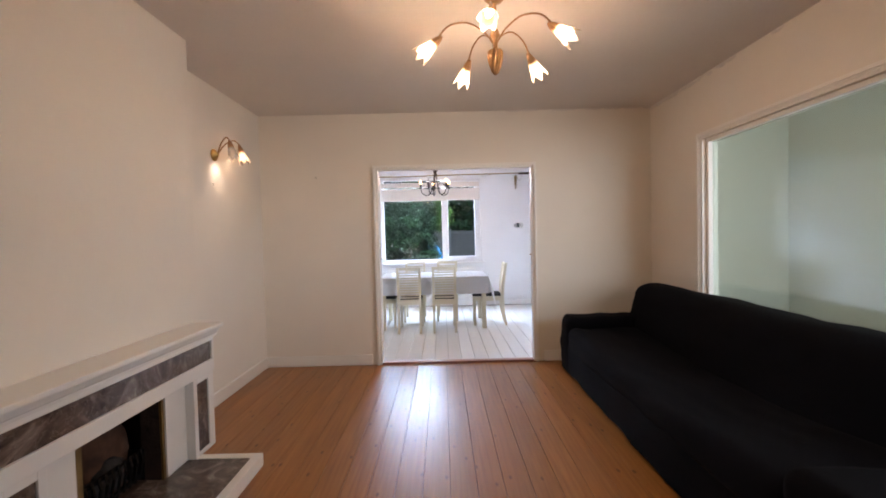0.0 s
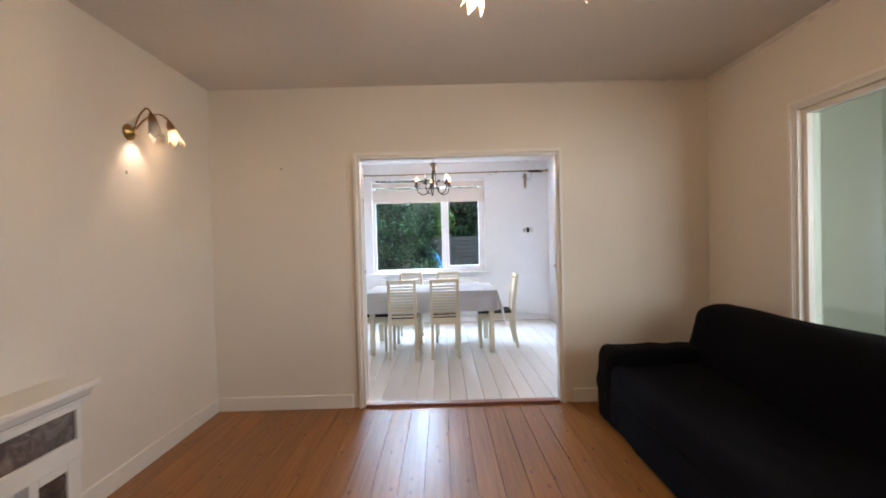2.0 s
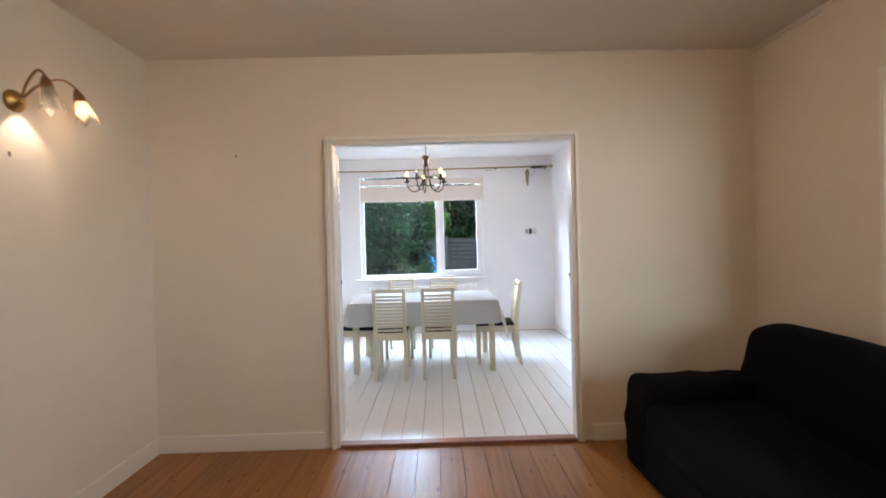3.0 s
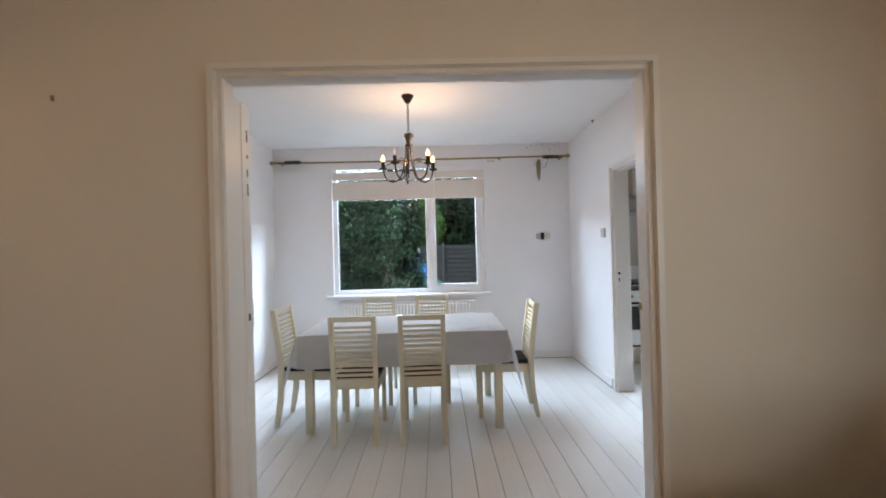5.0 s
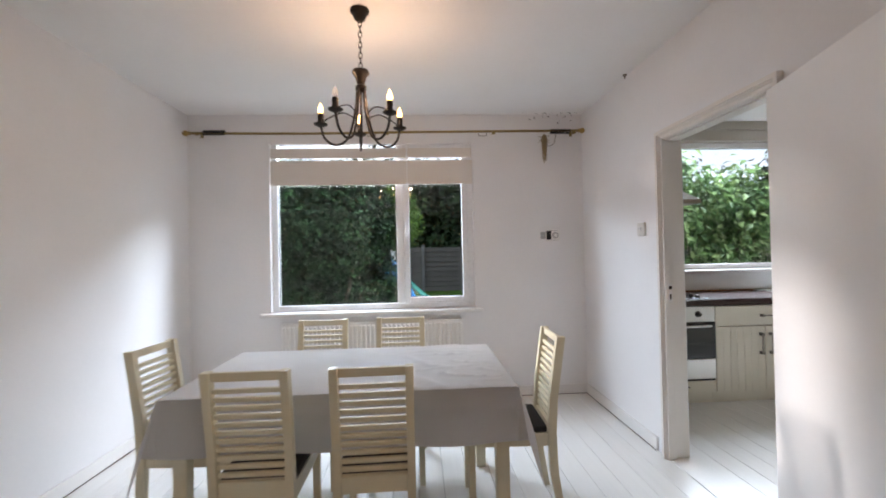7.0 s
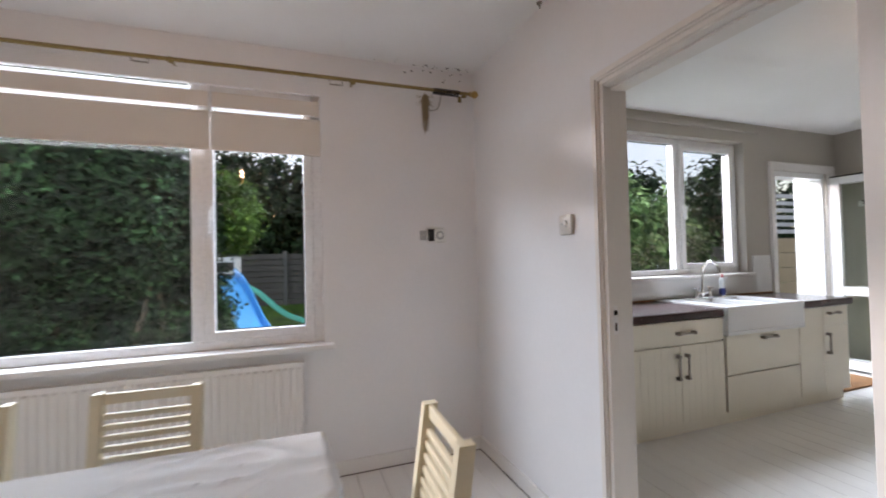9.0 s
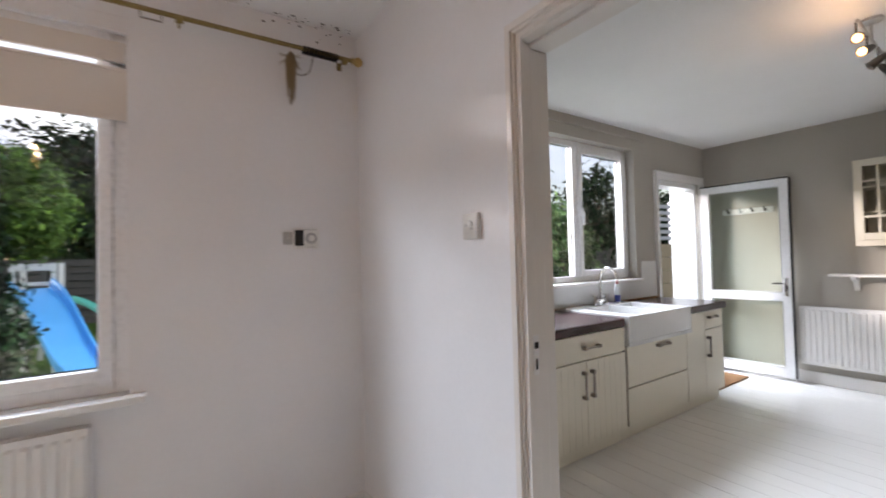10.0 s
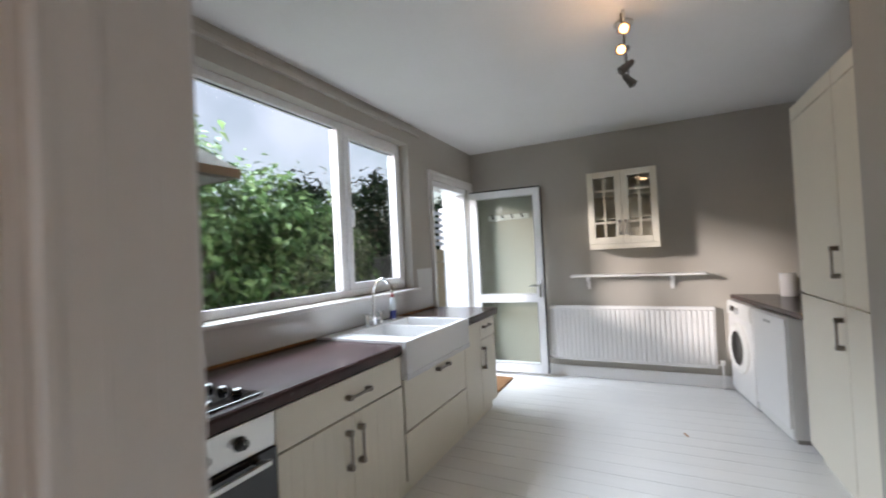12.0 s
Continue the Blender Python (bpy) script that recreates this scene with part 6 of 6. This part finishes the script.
G = -0.05
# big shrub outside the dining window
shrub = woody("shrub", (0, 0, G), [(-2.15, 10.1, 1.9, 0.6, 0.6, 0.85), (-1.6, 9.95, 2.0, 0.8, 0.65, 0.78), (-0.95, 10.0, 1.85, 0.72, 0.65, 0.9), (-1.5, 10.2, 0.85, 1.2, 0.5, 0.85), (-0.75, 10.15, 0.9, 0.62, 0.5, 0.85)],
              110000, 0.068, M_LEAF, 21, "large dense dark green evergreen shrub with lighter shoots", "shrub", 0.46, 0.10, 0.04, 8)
# sunlit shoots of the same shrub, their light painted by a lighter leaf colour
shoots = new("sunlit_young_shoots", leaf_cloud("sunlit_young_shoots", [(-0.2, 10.25, 2.0, 0.32, 0.32, 0.42), (-0.08, 10.3, 1.85, 0.24, 0.25, 0.35), (-2.3, 9.7, 2.3, 0.35, 0.3, 0.3)], 7000, 0.06, M_SUNLIT_YOUNG, 27, 0.36, 0.09))
shoots.parent = shrub
tagged(shoots, "yellow green young leaves coloured as sunlit")
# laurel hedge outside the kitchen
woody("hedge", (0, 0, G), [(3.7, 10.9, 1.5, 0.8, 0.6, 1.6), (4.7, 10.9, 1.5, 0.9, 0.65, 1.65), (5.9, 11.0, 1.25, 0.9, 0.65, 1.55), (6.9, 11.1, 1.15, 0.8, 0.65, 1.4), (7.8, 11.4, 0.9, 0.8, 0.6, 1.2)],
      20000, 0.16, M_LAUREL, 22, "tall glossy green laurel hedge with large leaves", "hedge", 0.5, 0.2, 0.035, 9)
# taller trees far behind the fence
rnd = random.Random(31)
for k, (x, y, h, r) in enumerate(((-2.0, 26, 6.0, 3.0), (1.8, 24.5, 6.2, 3.0), (4.2, 26, 6.0, 3.0), (13.5, 22.0, 4.6, 1.6), (17.0, 21.0, 5.6, 1.7), (21.5, 20.0, 6.5, 2.0), (27, 19.0, 5.5, 2.4), (12.0, 27.0, 5.0, 2.2))):
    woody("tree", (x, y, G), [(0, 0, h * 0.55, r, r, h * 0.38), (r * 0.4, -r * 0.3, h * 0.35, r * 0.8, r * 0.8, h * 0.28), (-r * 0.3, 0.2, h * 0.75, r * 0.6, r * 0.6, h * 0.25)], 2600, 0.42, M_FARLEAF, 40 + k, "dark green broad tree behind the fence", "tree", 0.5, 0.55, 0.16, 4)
# fence
fn = thing("fence", (0, 19.0, G), "weathered grey board fence with concrete posts", "fence")
post = finish(boxes((-0.06, 0.06, -0.06, 0.06, 0, 1.72), bevel=0.01), "post", paint("weathered_concrete", (0.15, 0.15, 0.14), 0.9, 0.3, relief=0.5))
slat = finish(boxes((-0.86, 0.86, -0.012, 0.012, -0.080, 0.080), bevel=0.004), "slat", M_FENCE)
for k in range(17):
    x = -9.0 + 1.86 * k
    ob = new("post", post)
    ob.parent, ob.location = fn, (x, 0, 0)
    for q in range(9):
        o2 = new("board", slat)
        o2.parent = fn
        o2.matrix_local = pose(x + 0.93, 0.03 * (q % 2), 0.12 + 0.178 * q, 0, rnd.uniform(-0.4, 0.4), 0)


def slide(name, top, foot, width, material, label, ladder):
    s = thing(name, (0, 0, 0), label, "slide")
    top, foot = Vector(top), Vector(foot)
    run = foot - top
    deep = min(1.0, width / 0.34)
    across = Vector((run.y, -run.x, 0)).normalized() * width / 2
    bm = bmesh.new()
    n = 16
    prev = None
    for i in range(n + 1):
        u = i / n
        p = top.lerp(foot, u)
        p.z = foot.z + (top.z - foot.z) * (1 - u + 0.07 * math.sin(2.2 * math.pi * u))
        ring = [bm.verts.new(p + across * a + Vector((0, 0, b * deep))) for a, b in ((-1.12, 0.13), (-1.0, 0.13), (-0.92, 0.0), (0.92, 0.0), (1.0, 0.13), (1.12, 0.13), (1.12, 0.08), (0.98, -0.05), (-0.98, -0.05), (-1.12, 0.08))]
        if prev:
            for k in range(10):
                bm.faces.new((prev[k], prev[(k + 1) % 10], ring[(k + 1) % 10], ring[k]))
        prev = ring
    part("chute", bm, material, s, smooth=True)
    bm = bmesh.new()
    for sgn in (-1, 1):
        tube(bm, [top + across * sgn, Vector((top.x, top.y, G)) + across * sgn - run.normalized() * 0.35], 0.03, 8)
    for q in range(ladder):
        z = G + (top.z - G) * (q + 1) / (ladder + 1)
        back = -run.normalized() * 0.35 * (1 - (q + 1) / (ladder + 1))
        tube(bm, [Vector((top.x, top.y, z)) + across + back, Vector((top.x, top.y, z)) - across + back], 0.022, 6)
    part("ladder", bm, M_PLASTIC, s, smooth=True)


slide("slide", (-0.62, 12.9, 1.12), (0.20, 11.5, 0.02), 0.40, M_BLUE, "bright blue plastic garden slide", 4)
slide("slide", (-0.55, 15.0, 0.85), (0.72, 14.2, 0.05), 0.13, M_TEAL, "teal plastic garden slide", 3)
ph = thing("play_tower", (-0.62, 13.3, G), "white plastic play tower behind the slide", "play tower")
for x in (-0.2, 0.2):
    for y in (-0.25, 0.25):
        part("post", boxes((x - 0.03, x + 0.03, y - 0.03, y + 0.03, 0, 1.50), bevel=0.005), M_PLASTIC, ph)
part("deck", boxes((-0.23, 0.23, -0.28, 0.28, 1.02, 1.07), bevel=0.005), M_PLASTIC, ph)
part("rail", boxes((-0.17, 0.17, -0.28, -0.25, 1.20, 1.25), (-0.17, 0.17, -0.28, -0.25, 1.40, 1.49), (-0.2, -0.17, -0.22, 0.22, 1.40, 1.46), bevel=0.005), M_PLASTIC, ph)
# side fence and outbuilding beyond the back door
ob = thing("outbuilding", (0, 0, G), "white rendered outbuilding wall in the sun", "outbuilding")
part("wall", boxes((6.32, 6.62, OUT + 0.02, 8.36, 0, 2.45)), M_RENDER, ob)
part("coping", boxes((6.29, 6.65, OUT + 0.02, 8.39, 2.451, 2.51), bevel=0.01), M_CONCRETE, ob)
M_TAN = paint("tan_fence_boards", (0.34, 0.26, 0.16), 0.85, 0.2, relief=0.4)
M_SLAT = paint("grey_white_slats", (0.45, 0.46, 0.46), 0.6, 0.1)
sf = thing("side_fence", (0, 0, G), "pale concrete and timber side fence", "fence")
for q in range(6):
    part("gravel_board", boxes((8.3, 11.0, 10.02 + 0.005 * (q % 2), 10.06, 0.27 * q, 0.27 * q + 0.262), bevel=0.006), M_TAN if q else M_CONCRETE, sf)
for q in range(6):
    part("trellis_slat", boxes((8.3, 11.0, 10.03, 10.05, 1.70 + 0.13 * q, 1.77 + 0.13 * q), bevel=0.003), M_SLAT, sf)
for x in (8.25, 9.65, 11.0):
    part("post", boxes((x - 0.05, x + 0.05, 10.0, 10.09, 0, 2.5), bevel=0.006), M_UPVC, sf)
setting("patio", boxes((DX0, 12.0, OUT, 9.3, -0.2, -0.03)), M_CONCRETE, "grey concrete patio along the house", "pavement")


# lawn blades in the stretch that the windows show
def grass():
    rng = np.random.default_rng(5)
    n = 26000
    pos = np.column_stack([rng.uniform(-1.5, 3.0, n), rng.uniform(10.5, 19.0, n), np.full(n, G)])
    a, h = rng.uniform(0, 6.283, n), rng.uniform(0.03, 0.075, n)
    dx, dy = np.cos(a), np.sin(a)
    w = 0.006
    pts = np.stack([pos + np.column_stack([dx * w, dy * w, 0 * h]), pos - np.column_stack([dx * w, dy * w, 0 * h]), pos + np.column_stack([dy * h * 0.4, dx * h * 0.4, h])], 1)
    me = bpy.data.meshes.new("grass")
    me.from_pydata(pts.reshape(-1, 3).tolist(), [], np.arange(3 * n).reshape(-1, 3).tolist())
    me.materials.append(leaf_mat("grass_blade", (0.05, 0.12, 0.02), (0.08, 0.19, 0.03), (0.14, 0.28, 0.06), 0.6, 0.4))
    tagged(new("grass", me), "short green lawn grass", "grass", kind="stuff")


grass()


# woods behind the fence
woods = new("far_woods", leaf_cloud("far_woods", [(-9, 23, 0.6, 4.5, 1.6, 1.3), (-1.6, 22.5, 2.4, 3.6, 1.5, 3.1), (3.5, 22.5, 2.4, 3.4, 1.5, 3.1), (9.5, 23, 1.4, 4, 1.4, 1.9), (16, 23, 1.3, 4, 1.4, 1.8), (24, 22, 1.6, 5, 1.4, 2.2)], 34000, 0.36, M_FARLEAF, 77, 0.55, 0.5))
tagged(woods, "dark green woodland edge behind the fence", "woods", kind="stuff")


# ---- floorboards, board by board ----
def boards(name, x0, x1, y0, y1, material, label, w=0.145):
    base = setting(name, boxes((x0, x1, y0, y1, -0.06, -0.024)), M_GAP, label, "floor")
    n = round((x1 - x0) / w)
    step = (x1 - x0) / n
    gap = 0.0022
    bm = bmesh.new()
    profile = [(-step / 2 + gap / 2, -0.02), (step / 2 - gap / 2, -0.02), (step / 2 - gap / 2, -0.0015), (step / 2 - gap / 2 - 0.001, 0.0), (-step / 2 + gap / 2 + 0.001, 0.0), (-step / 2 + gap / 2, -0.0015)]
    extrude_profile(bm, profile, "y", y0, y1)
    me = finish(bm, "board", material)
    rnd = random.Random(name)
    for k in range(n):
        ob = new("floorboard", me)
        ob.parent = base
        ob.location = (x0 + (k + 0.5) * step, 0, -0.0012 * rnd.random())
    return base


boards("floor_living", LX0, LX1, LY0, LY1 + 0.06, M_PINE, "varnished orange pine floorboards with knots")
boards("floor_dining", DX0, DX1, LY1 + 0.06, DY1, M_WHITE_BOARD, "white gloss painted floorboards with dark gaps")
boards("floor_kitchen", KX0, KX1, KY0, KY1 + 0.04, M_WHITE_BOARD, "white gloss painted floorboards with worn joints")
